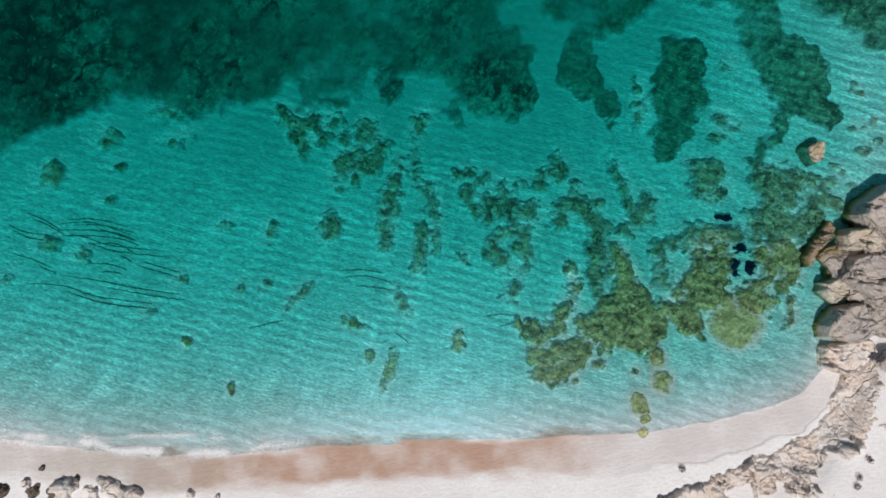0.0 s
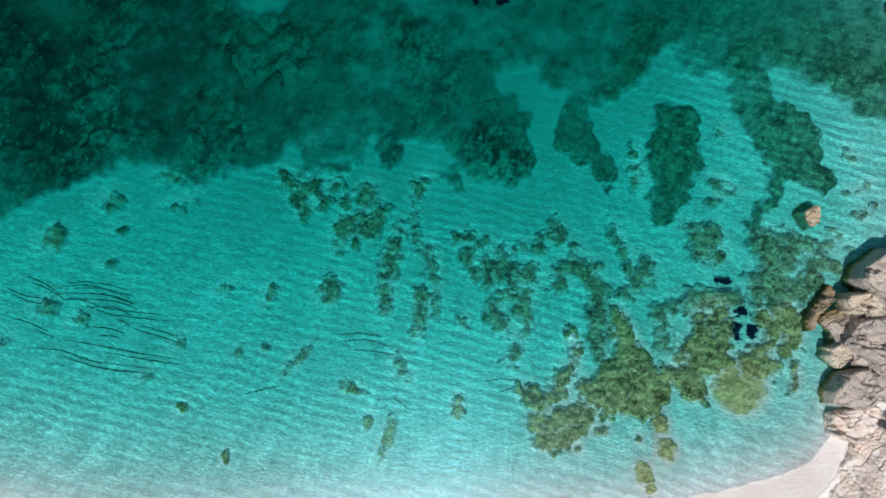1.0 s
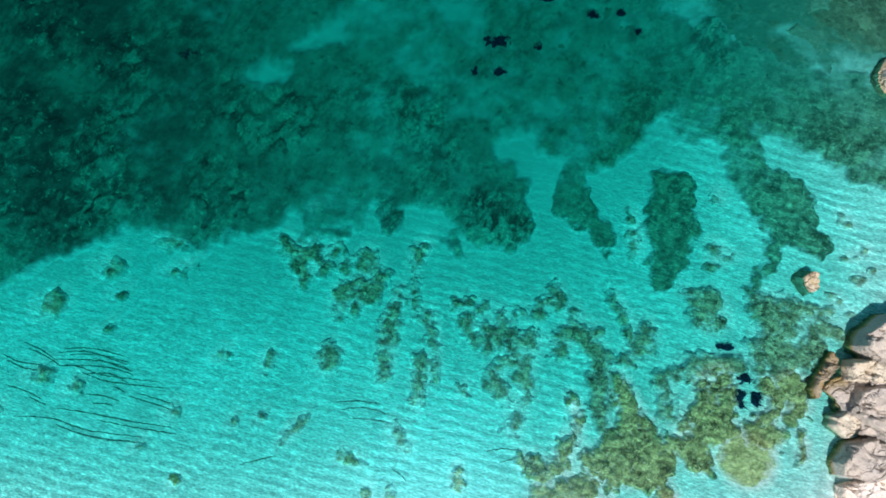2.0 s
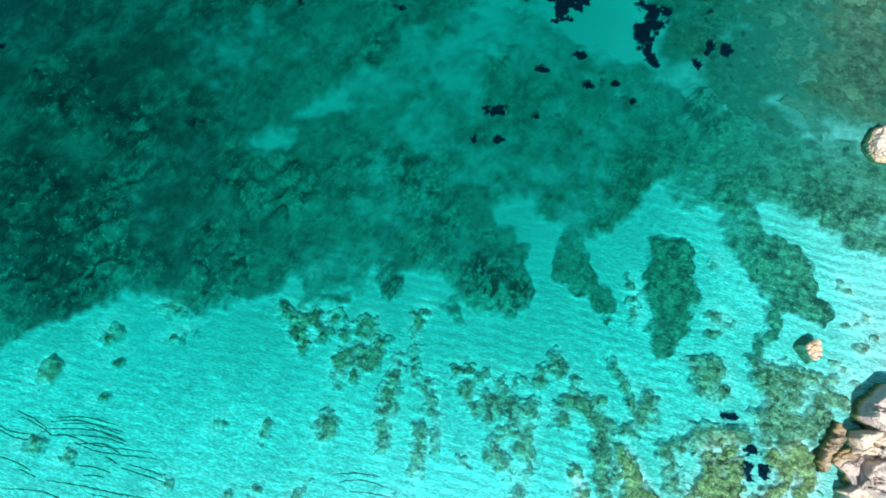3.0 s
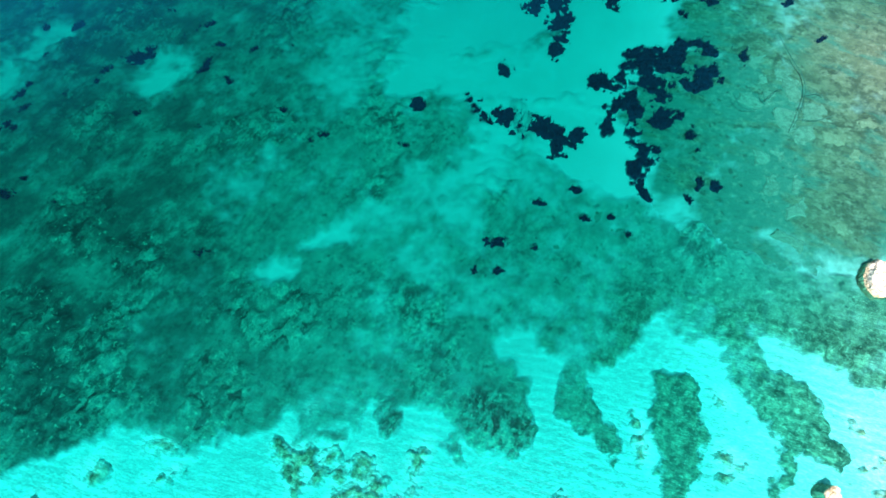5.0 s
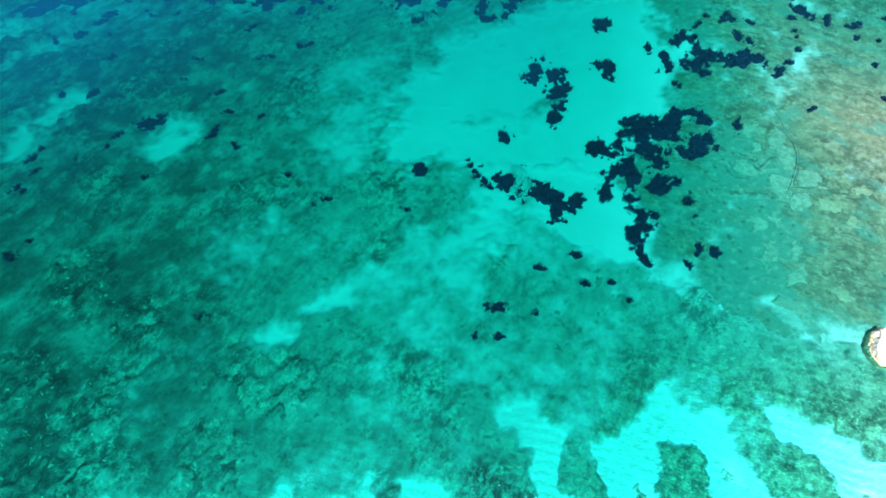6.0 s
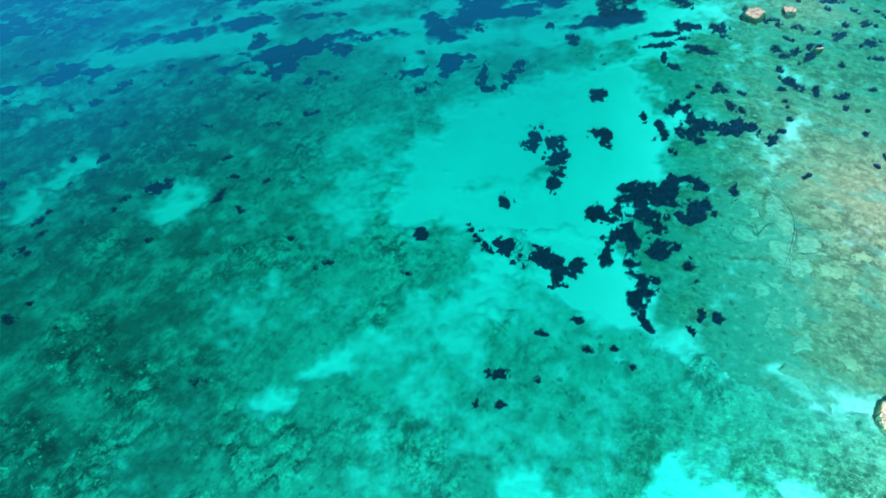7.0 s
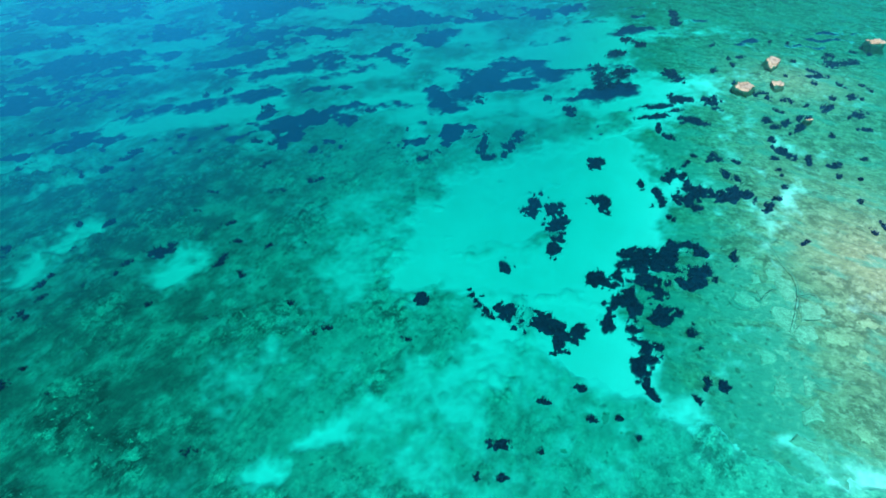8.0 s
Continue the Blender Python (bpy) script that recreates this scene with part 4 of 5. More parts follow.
def flat(name, label, x0, x1, y0, y1, step, zone, dusted, material, seed, rise, cut=0.0, broken=0.2, grain=3.2, most=0.5, craggy=0.55, grain_turn=55, far=0.0, streaks=0.0, over=None, bare=1.0):
    """A wide uneven cover of rock or weed with ragged edges and gaps where the sand shows."""
    xs, ys = np.arange(x0, x1, step), np.arange(y0, y1, step)
    mx, my = np.meshgrid(xs, ys)
    near = 0.55 + 1.25 * ramp(my, 30, 60)
    warp_x = mx + near * fbm(mx, my, 5.0, 4, seed + 20, 0.6)
    warp_y = my + near * fbm(mx, my, 5.0, 4, seed + 30, 0.6)
    warp_x, warp_y = warp_x + 0.6 * fbm(mx, my, 1.5, 3, seed + 21, 0.65), warp_y + 0.6 * fbm(mx, my, 1.5, 3, seed + 31, 0.65)
    s = np.minimum(zone(warp_x, warp_y), most)
    if streaks:
        lie_x, lie_y = warp_x * 0.97 + warp_y * 0.24, warp_y * 0.97 - warp_x * 0.24
        drawn = fbm(lie_x / 2.6, lie_y, 5.5, 4, seed + 50, 0.52) + 0.5 * fbm(mx, my, 24, 2, seed + 60)
        s = np.maximum(s, np.minimum(drawn * 0.9 - 1.2 + (0.9 + streaks) * ramp(my, 50, 96) * ramp(46 - mx + 0.35 * (my - 90), 0, 20), most))
    if dusted:
        s = np.minimum(s, 0.2 - (0.6 - 0.2 * far * ramp(my, 68, 105)) * inside(warp_x, warp_y, CLEARINGS))
        s = s - 0.36 * np.clip(inside(warp_x, warp_y, THIN_PLACES) * 1.6 + 0.35, 0, 1)
        s = s - 0.68 * bare * sandy(warp_x, warp_y)
    out = ramp(my, 68, 112) * far
    along, thwart = mx * 0.94 + my * 0.34, (my * 0.94 - mx * 0.34) * 1.5
    s = s + broken * (1 - out) * fbm(mx, my, grain, 5, seed, 0.62) + 0.12 * fbm(mx, my, 14, 2, seed + 2) - cut
    s = s + out * (0.75 * fbm(along, thwart, 10.0, 5, seed + 1, 0.55) - 0.36)
    s = s + 0.12 * fbm(mx, my, 0.9, 3, seed + 11, 0.6)
    z = ground_height(mx, my) + np.clip(s, -0.4, 0.6) * rise
    c, d = math.cos(radians(grain_turn)), math.sin(radians(grain_turn))
    u, v = mx * c + my * d, (my * c - mx * d) * 1.4
    u, v = u + 0.8 * fbm(mx, my, 2.5, 2, seed + 8), v + 0.8 * fbm(mx, my, 2.5, 2, seed + 9)
    crag = 0.6 - np.minimum(cells(u, v, 1.7, seed + 13), 0.9) ** 2 + 0.7 * fbm(u, v, 1.3, 4, seed + 7, 0.6)
    wild = np.clip(ramp(inside(warp_x, warp_y, OUTCROPS), -0.3, 0.25) + 0.7 * ramp(fbm(mx, my, 7, 3, seed + 15), 0.12, 0.4), 0, 1)
    z = z + ramp(s, 0.0, 0.3) * rise * craggy * np.maximum(crag, 0) * (0.2 + 1.2 * wild)
    z = np.minimum(z, -0.14)
    cover = s
    if over is not None:
        cover = s + np.clip(0.55 - 0.68 * sandy(warp_x, warp_y) - s, 0, 0.22) * ramp(s, 0.0, 0.3) * ramp(over(mx, my), 0.0, 0.4)
    return tagged(new(name, sheet(name, xs, ys, z, s > -0.04, material, cover, wild)), label, "reef", kind="stuff")


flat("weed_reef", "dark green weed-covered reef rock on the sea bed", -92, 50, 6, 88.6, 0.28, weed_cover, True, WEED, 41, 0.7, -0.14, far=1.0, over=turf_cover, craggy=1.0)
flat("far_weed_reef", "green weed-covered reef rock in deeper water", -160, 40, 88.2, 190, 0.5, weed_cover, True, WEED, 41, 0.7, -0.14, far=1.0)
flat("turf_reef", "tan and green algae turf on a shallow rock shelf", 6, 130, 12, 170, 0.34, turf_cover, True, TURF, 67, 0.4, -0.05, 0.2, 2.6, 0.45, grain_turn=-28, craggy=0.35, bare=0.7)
flat("seagrass_meadow", "dark blue-green seagrass meadow on deep sand", -130, 110, 50, 185, 0.4, meadow_cover, False, MEADOW, 83, 0.9, 0.02, 0.36, 3.0, 0.4, streaks=0.46)

# ---- reef patches on the sand ----
for k, chains in enumerate(BROWN_REEFS + OLIVE_REEFS):
    shallow = k >= len(BROWN_REEFS)
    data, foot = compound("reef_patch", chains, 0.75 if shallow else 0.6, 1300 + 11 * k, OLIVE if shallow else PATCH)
    ob = new("reef_patch", data)
    ob.location = foot
    tagged(ob, "olive-green algae-covered reef rock in shallow water" if shallow else "ragged brown algae-covered reef rock on pale sand", "reef", "reef patches in the cove")
for k, (x, y, rx, ry, turn) in enumerate(PATCHES):
    data, base = mound("reef_patch", x, y, rx * 1.1, ry * 1.1, turn, 0.3 + 0.2 * min(ry, 2), 100 + 7 * k, OLIVE if y < 1 and float(ground_height(x, y)) > -1.2 else PATCH, ragged=0.7)
    ob = new("reef_patch", data)
    ob.location = (x, y, base)
    tagged(ob, "brown algae-covered reef rock lying on pale sand", "reef", "reef patches in the cove")

for k, (x, y, rx, ry, turn) in enumerate(OLIVE_PATCHES):
    data, base = mound("reef_patch", x, y, rx * 1.12, ry * 1.12, turn, 0.4 + 0.22 * min(ry, 2), 600 + 7 * k, OLIVE)
    ob = new("reef_patch", data)
    ob.location = (x, y, base)
    tagged(ob, "olive-green algae-covered reef rock in shallow water", "reef", "reef patches in the cove")

for k, (x, y, rx, ry, turn) in enumerate(GOLD_PATCHES):
    data, base = mound("algae_boulder", x, y, rx, ry, turn, 0.5, 900 + 5 * k, GOLD, 0.2 if rx > 2 else 0.5, lumpy=0.3, broken=0.5)
    ob = new("algae_boulder", data)
    ob.location = (x, y, base)
    tagged(ob, "low boulder covered in yellow-green algae near the shore", "rock", "algae boulders")

# ---- seagrass clumps, and dark clumps for hollow shade ----
def grow_seagrass(x, y, base, data, seed, thick, label):
    """Blades on the tops of a root mat whose foot is at x, y, base."""
    spot = np.array([x]), np.array([y])
    bare = sandy(*spot)[0] > 0.6 or inside(*spot, CLEARINGS)[0] > -0.05
    lift = 0.0 if bare else 0.3 if weed_cover(*spot)[0] > 0.1 else 0.1 if turf_cover(*spot)[0] > 0.1 else 0.0
    clump = new("seagrass_clump")
    clump.location = (x, y, base + lift)
    tagged(part("root_mat", data, clump), kind="stuff")
    rng = random.Random(seed)
    tops = [v.co for v in data.vertices if v.co.z > 0.1 + float(ground_height(x + v.co.x, y + v.co.y)) - base]
    verts, faces = [], []
    for _ in range(thick if tops else 0):
        p = rng.choice(tops)
        for _ in range(3):
            a, lean, h, w = rng.uniform(0, math.tau), rng.uniform(0.1, 0.35), rng.uniform(0.25, 0.5), rng.uniform(0.03, 0.07)
            px, py = p.x + rng.uniform(-0.1, 0.1), p.y + rng.uniform(-0.1, 0.1)
            k = len(verts)
            verts += [(px - w * math.sin(a), py + w * math.cos(a), p.z - 0.05), (px + w * math.sin(a), py - w * math.cos(a), p.z - 0.05),
                      (px + lean * math.cos(a), py + lean * math.sin(a), p.z + h)]
            faces.append((k, k + 1, k + 2))
    if faces:
        tagged(part("blades", mesh_from("blades", verts, faces, GRASS, False), clump), kind="stuff")
    tagged(clump, label, "seagrass", "seagrass clumps")


def seagrass(x, y, rx, ry, turn, seed):
    data, base = mound("root_mat", x, y, rx, ry, turn, 0.25, seed, ROOTS, lumpy=0.5, tufted=True, cell=0.14)
    grow_seagrass(x, y, base, data, seed, min(900, int(22 * rx * ry) + 25), "dark clump on pale sand, for seagrass and for reef-hollow shade")


def seagrass_bed(*chains):
    """A bed of seagrass with a ragged outline and pale gaps, along chains of (x, y, half width)."""
    dots = [dot for chain in chains for dot in chain]
    x, y = sum(d[0] for d in dots) / len(dots), sum(d[1] for d in dots) / len(dots)
    seed = int(abs(x * 37 + y * 11)) + 9000
    xs = np.arange(min(d[0] - d[2] for d in dots) - 1.5 - x, max(d[0] + d[2] for d in dots) + 1.5 - x, 0.16)
    ys = np.arange(min(d[1] - 1.4 * d[2] for d in dots) - 1.5 - y, max(d[1] + 1.4 * d[2] for d in dots) + 1.5 - y, 0.16)
    gx, gy = np.meshgrid(xs, ys)
    wx, wy = gx + x, gy + y
    size = max(d[2] for d in dots)
    field = np.minimum(chain_field(wx, wy, chains, 1.35), 0.5) + min(1.0, 0.45 + 0.4 * size) * (1.9 * fbm(wx, wy, 2.0, 4, seed, 0.62) + 1.2 * (0.5 - cells(wx + 0.3 * fbm(wx, wy, 0.6, 2, seed), wy, 0.9, seed + 6)) + 0.8 * fbm(wx, wy, 0.55, 3, seed + 3, 0.65)) + (0.02 if len(dots) > 3 else 0.05)
    base = float(ground_height(x, y))
    z = ground_height(wx, wy) - base + np.clip(field, -0.3, 0.5) * 0.5 * (1 + 0.5 * fbm(wx, wy, 0.5, 3, seed + 9))
    data = sheet("root_mat", xs, ys, z, field > -0.02, ROOTS, field + 0.05)
    large = len(dots) > 3
    grow_seagrass(x, y, base, data, seed, min(1600, 40 * len(dots) + int(30 * sum(d[2] ** 2 for d in dots))),
                  "broad dark navy seagrass bed with sandy gaps" if large else "small dark seagrass tuft on pale sand")


seagrass_bed(((24.2, 59.9, 0.98), (25.5, 61.5, 1.14), (27.2, 61.4, 0.99), (29.7, 61.5, 0.84), (31.3, 63.1, 0.62), (33.3, 62.6, 0.69), (34.2, 60.9, 0.83),), ((24.1, 57.9, 1.11), (25.2, 57.4, 1.33), (26.5, 56.5, 1.1), (27.8, 55.7, 0.8),), ((32.1, 58.5, 0.82), (33.7, 58.7, 0.97), (32.8, 56.7, 0.73), (30.9, 55.6, 0.51),), ((27.9, 58.8, 0.67), (30.1, 60, 0.53),))
seagrass_bed(((18.5, 57.4, 0.66), (20, 57.6, 0.74), (21.7, 56.7, 0.73), (22.9, 55.3, 0.73),))
seagrass_bed(((23, 53.7, 1), (23.6, 52.4, 0.78),), ((26, 54.8, 0.72), (27.2, 54.1, 0.72), (27.4, 52.5, 0.78), (26.2, 50.7, 0.49),), ((28.7, 51.6, 0.42), (25.1, 50.3, 0.35),), ((21, 52.8, 0.5), (19.6, 50.6, 0.49),))
seagrass_bed(((22.5, 50.5, 0.49), (22.8, 48.5, 0.89), (22.8, 49.6, 0.62),), ((23.8, 47, 0.67), (24.9, 47.3, 0.47),), ((22.4, 44.9, 0.66), (22.4, 43.4, 0.52),))
seagrass_bed(((22.5, 41.6, 0.71),))
seagrass_bed(((23, 40.1, 0.32),))
seagrass_bed(((36.2, 75.3, 1.1), (37.4, 74.1, 1.34), (39.2, 72.8, 0.91), (41, 72.2, 0.82), (43.6, 74, 0.67), (44.1, 72.3, 0.82),), ((35.5, 72.6, 0.66), (35.9, 70.9, 0.49), (37, 70.3, 0.41),), ((34.3, 73.3, 0.5),))
seagrass_bed(((35, 78.9, 0.61), (33.7, 77.1, 0.34),))
seagrass_bed(((36.4, 77.8, 0.34),))
seagrass_bed(((39.4, 82.5, 0.44),))
seagrass_bed(((42.3, 82.3, 0.62), (40.8, 81.2, 0.35),))
seagrass_bed(((42.4, 78, 0.51),))
seagrass_bed(((29.7, 76.4, 0.51),))
seagrass_bed(((31.4, 74.5, 0.42), (31.6, 72.1, 0.33),))
seagrass_bed(((30.3, 72, 0.33),))
seagrass_bed(((37.4, 80.4, 0.26),))
seagrass_bed(((52.6, 83.4, 0.8), (53.4, 82.3, 0.62),))
seagrass_bed(((50.3, 78, 0.69),))
seagrass_bed(((52.8, 86.7, 0.45),))
seagrass_bed(((56.4, 87.8, 0.64), (59.1, 89.8, 0.56),))
seagrass_bed(((43.4, 76.2, 0.34),))
seagrass_bed(((46.2, 70.2, 0.32),))
seagrass_bed(((29.4, 48.4, 0.34), (29.3, 47.4, 0.27),))
seagrass_bed(((29.1, 41.6, 0.38),))
seagrass_bed(((30.6, 41.3, 0.26),))
seagrass_bed(((27.7, 39.6, 0.25),))
seagrass_bed(((7.4, 52.2, 0.84), (8.9, 53.1, 1.14), (9.8, 51.4, 1.4), (11.9, 51, 0.97), (13.5, 49.8, 0.96),), ((10, 49.7, 0.82),), ((13.3, 48.1, 0.81), (14.3, 48.4, 0.68),))
seagrass_bed(((3.2, 54.8, 0.72), (3.9, 53.9, 0.5),))
seagrass_bed(((4.8, 52.1, 0.77),))
seagrass_bed(((16.1, 49.1, 0.61),))
seagrass_bed(((12.9, 74, 0.6), (12.6, 70.9, 1.16), (11.4, 72.1, 0.67),), ((16.1, 72.2, 1.01), (16.1, 69.1, 1.31), (15.4, 66.2, 0.96),), ((14.1, 69.3, 0.82),))
seagrass_bed(((15, 63.3, 0.93), (14.5, 63.7, 0.7),))
seagrass_bed(((23.7, 83.2, 0.91), (24.8, 84, 0.64),))
seagrass_bed(((22.1, 73.6, 0.68), (23.7, 73, 0.59), (22.7, 71.9, 0.5),))
seagrass_bed(((6.1, 89.9, 0.97), (5.1, 86.6, 0.47),), ((9.9, 88.3, 1.14), (11.9, 90.8, 0.97), (9.3, 85.9, 0.56),))
seagrass_bed(((4.6, 85.9, 0.56), (6.9, 85.1, 0.56),))
seagrass_bed(((18.7, 103.6, 0.95),))
seagrass_bed(((22.1, 98, 1.02), (21.2, 98.9, 0.61),))
seagrass_bed(((3.3, 103.3, 1.06), (6.5, 103.4, 0.85),))
seagrass_bed(((-5.6, 83.4, 0.74), (-2.9, 84.2, 0.93), (-4.2, 82.7, 0.55),))
seagrass_bed(((-7.6, 93, 0.5),))
seagrass_bed(((29.8, 113.3, 1.12), (29.8, 106.8, 1.51), (33.3, 111.1, 1.11), (31.3, 103.8, 0.63),))
seagrass_bed(((42.1, 109.1, 1.09), (43.7, 107.1, 0.86),))
seagrass_bed(((40.9, 100.2, 1.03), (42.7, 99.3, 0.72),))
seagrass_bed(((46.5, 98.4, 1.01), (46.4, 95.7, 0.8),))
seagrass_bed(((41.5, 93, 0.88), (40.1, 93.5, 0.59), (43.9, 91.4, 0.77),))
seagrass_bed(((37.8, 125.3, 0.72), (39.4, 121.6, 0.94),))
seagrass_bed(((49.7, 136.4, 1.02), (48.8, 130.8, 0.74),))
seagrass_bed(((7.5, 60.7, 0.31), (8.2, 59.2, 0.38),))
seagrass_bed(((31.9, 68.9, 0.49),))
seagrass_bed(((37.8, 60.8, 0.38), (37.7, 59.3, 0.3),))

CLUMPS = (
    (-3.3, 54.1, 1, 0.9, 97), (33.9, 119, 1.7, 1.2, 12), (29, 110.2, 1.3, 1.1, 60), (5.7, 34.8, 1.2, 0.7, 172), (11, 39.7, 0.9, 0.3, 171), (10, 34.1, 0.4, 0.3, 48),
    (3.5, 31.5, 0.4, 0.4, 80), (6.1, 31.3, 0.6, 0.5, 168), (15.8, 37.7, 0.6, 0.4, 168), (18.9, 37.8, 0.5, 0.3, 10), (20.3, 35.5, 0.7, 0.3, 172), (15.1, 41.4, 0.6, 0.4, 161),
    (-16.5, 48.6, 0.9, 0.6, 174), (-14.6, 49.2, 0.8, 0.7, 141), (-19.8, 52.8, 0.7, 0.4, 177), (-4.8, 47.6, 0.6, 0.5, 176),
)
CLUMPS += (
    (-25, 33.2, 1.5, 0.5, 178), (-50.2, 40.7, 1.1, 0.6, 159), (-48.9, 42.9, 0.6, 0.3, 172), (-44, 39.4, 0.4, 0.3, 160), (-62.1, 62.1, 1.6, 1.2, 3),
    (-35.2, 65.5, 0.7, 0.5, 153), (-57, 81, 1.2, 1, 46), (-60.2, 79.8, 1, 0.6, 134), (-40.3, 62.1, 1.8, 1, 11), (-27.7, 57.6, 0.7, 0.6, 140), (37.4, 98.2, 2.4, 0.7, 2),
    (35.6, 94.9, 2.6, 0.7, 2), (39.8, 96.3, 1.2, 0.5, 4), (35.8, 91.3, 1.5, 0.4, 75), (36.8, 88.3, 1.3, 0.6, 131),
)
CLUMPS += (
    (51.2, 81.4, 0.9, 0.5, 14), (56.8, 91, 1.3, 0.8, 50),
    (59.7, 92.4, 1, 0.5, 56), (65.7, 95.4, 1.5, 0.9, 41), (71.4, 99.1, 1.4, 0.8, 23), (73.9, 112, 2.1, 1.8, 19), (77.6, 112.8, 2, 1.2, 22), (67.7, 105.9, 2.5, 0.6, 2),
    (70.5, 94, 1.6, 1, 31), (69.3, 89.5, 1.5, 0.5, 4), (58.8, 97.8, 0.9, 0.6, 33), (45.3, 69.1, 0.9, 0.5, 19), (47.5, 71.5, 0.8, 0.4, 6), (26.8, -0.8, 1.1, 0.5, 89),
)
# these and the last clump above put reef-hollow shade in as dark clumps
CLUMPS += (
    (27.6, 0.7, 0.7, 0.4, 20), (26, 3.5, 0.8, 0.3, 0), (28.4, -1, 0.6, 0.4, 89), (24.3, -2.4, 0.4, 0.3, 89),
)

for k, row in enumerate(CLUMPS):
    seagrass(*row, 2000 + 13 * k)
scatter = random.Random(5)
for k in range(75):
    x, y = scatter.uniform(42, 84), scatter.uniform(62, 124)
    if x < 38 + (y - 60) * 0.25:
        continue
    seagrass(x, y, scatter.uniform(0.4, 1.2), scatter.uniform(0.3, 0.6), scatter.uniform(0, 180), 4000 + 11 * k)

for k in range(75):
    x, y = scatter.uniform(-78, -14), scatter.uniform(50, 108)
    if sandy(np.array([x]), np.array([y]))[0] > 0.6 or inside(np.array([x]), np.array([y]), CLEARINGS)[0] > -0.25:
        continue
    seagrass(x, y, scatter.uniform(0.4, 1.4), scatter.uniform(0.3, 0.7), scatter.gauss(40, 25), 6000 + 11 * k)

# ---- slabs and rocks ----
def slab(x, y, material, cuts, seed):
    """A thin plate of rock bounded by straight broken edges, its top just under the water."""
    wide = 1.5 * max(d for _, d in cuts) + 0.5
    xs = np.arange(-wide, wide, 0.13)
    gx, gy = np.meshgrid(xs, xs)
    wx, wy = gx + x, gy + y
    sx, sy = gx + 0.9 * fbm(wx, wy, 2.0, 4, seed, 0.6), gy + 0.9 * fbm(wx, wy, 2.0, 4, seed + 1, 0.6)
    inner = np.full(gx.shape, 9.0)
    for way, d in cuts:
        inner = np.minimum(inner, d - sx * math.cos(radians(way)) - sy * math.sin(radians(way)))
    base = float(ground_height(x, y))
    top = min(0.34, -0.12 - base)
    z = np.minimum(top - 0.06 + 0.08 * fbm(wx, wy, 0.9, 4, seed + 2, 0.6), inner * 4 + 0.1) + 0.02 * gx
    ob = new("rock_slab", sheet("rock_slab", xs, xs, z, inner > -0.15, material))
    ob.location = (x, y, base)
    label = "reddish tan broken rock slab under shallow water" if material == RUST else "pale cracked rock slab under shallow water"
    tagged(ob, label, "rock", "rock slabs on the shelf")


slab(37.1, 53.1, SLAB, ((217, 1.21), (308, 1.26), (5, 1.25), (93, 1.32), (168, 1.19)), 3)
slab(44.0, 50.9, SLAB, ((267, 1.34), (280, 1.29), (23, 1.55), (80, 1.75), (155, 1.48)), 10)
slab(36.7, 45.1, SLAB, ((269, 1.26), (15, 0.81), (88, 1.26), (162, 0.81)), 17)
slab(38.6, 45.0, SLAB, ((292, 0.74), (340, 0.6), (83, 0.81), (191, 0.65)), 24)
slab(39.2, 59.0, SLAB, ((218, 1.42), (297, 1.36), (352, 1.12), (97, 1.55), (154, 1.1)), 31)
slab(39.3, 53.5, SLAB, ((292, 1.0), (338, 0.51), (88, 1.23), (168, 0.56)), 38)
slab(40.4, 50.0, SLAB, ((195, 1.27), (304, 1.38), (346, 1.19), (98, 1.64), (165, 1.12)), 45)
slab(42.1, 47.7, SLAB, ((293, 1.01), (346, 1.14), (102, 1.13), (166, 1.13)), 52)
slab(45.2, 47.5, RUST, ((270, 0.88), (334, 0.96), (98, 0.82), (169, 1.07)), 59)
slab(47.0, 45.2, RUST, ((264, 0.81), (354, 0.68), (75, 0.79), (180, 0.67)), 66)
slab(49.2, 49.3, RUST, ((281, 0.58), (5, 1.18), (102, 0.59), (207, 1.14)), 73)
slab(36.9, 41.5, SLAB, ((259, 1.28), (337, 1.08), (96, 1.17), (169, 1.15)), 80)
slab(39.4, 41.5, SLAB, ((253, 1.3), (337, 0.68), (101, 1.12), (164, 0.71)), 87)
slab(42.2, 54.9, SLAB, ((194, 1.24), (283, 1.83), (351, 1.18), (47, 1.69), (154, 1.28)), 94)
slab(38.5, 38.0, SLAB, ((285, 0.81), (346, 1.03), (112, 0.76), (169, 1.07)), 101)
slab(37.0, 34.4, SLAB, ((230, 0.62), (318, 1.5), (50, 0.66), (138, 1.45)), 108)
slab(42.7, 35.5, RUST, ((265, 0.9), (330, 0.85), (60, 0.95), (125, 0.9), (190, 0.85)), 115)
slab(41.8, 56.9, SLAB, ((250, 1.0), (330, 0.8), (70, 1.1), (160, 0.85)), 136)
slab(39.7, 56.4, SLAB, ((268, 0.8), (350, 0.8), (85, 0.9), (175, 0.85)), 143)

BOULDERS = (
    (34.0, 9.4, 1.1, 1.0, 84), (44.1, 29.7, 2.0, 1.4, 53), (61.0, 109.6, 3.3, 1.6, 61),
    (52.9, 101.0, 2.9, 2.6, 50), (59.0, 101.7, 2.1, 1.7, 70), (84.7, 117.9, 2.8, 1.7, 2),
    (59.9, 90.9, 1.2, 0.6, 12),
)
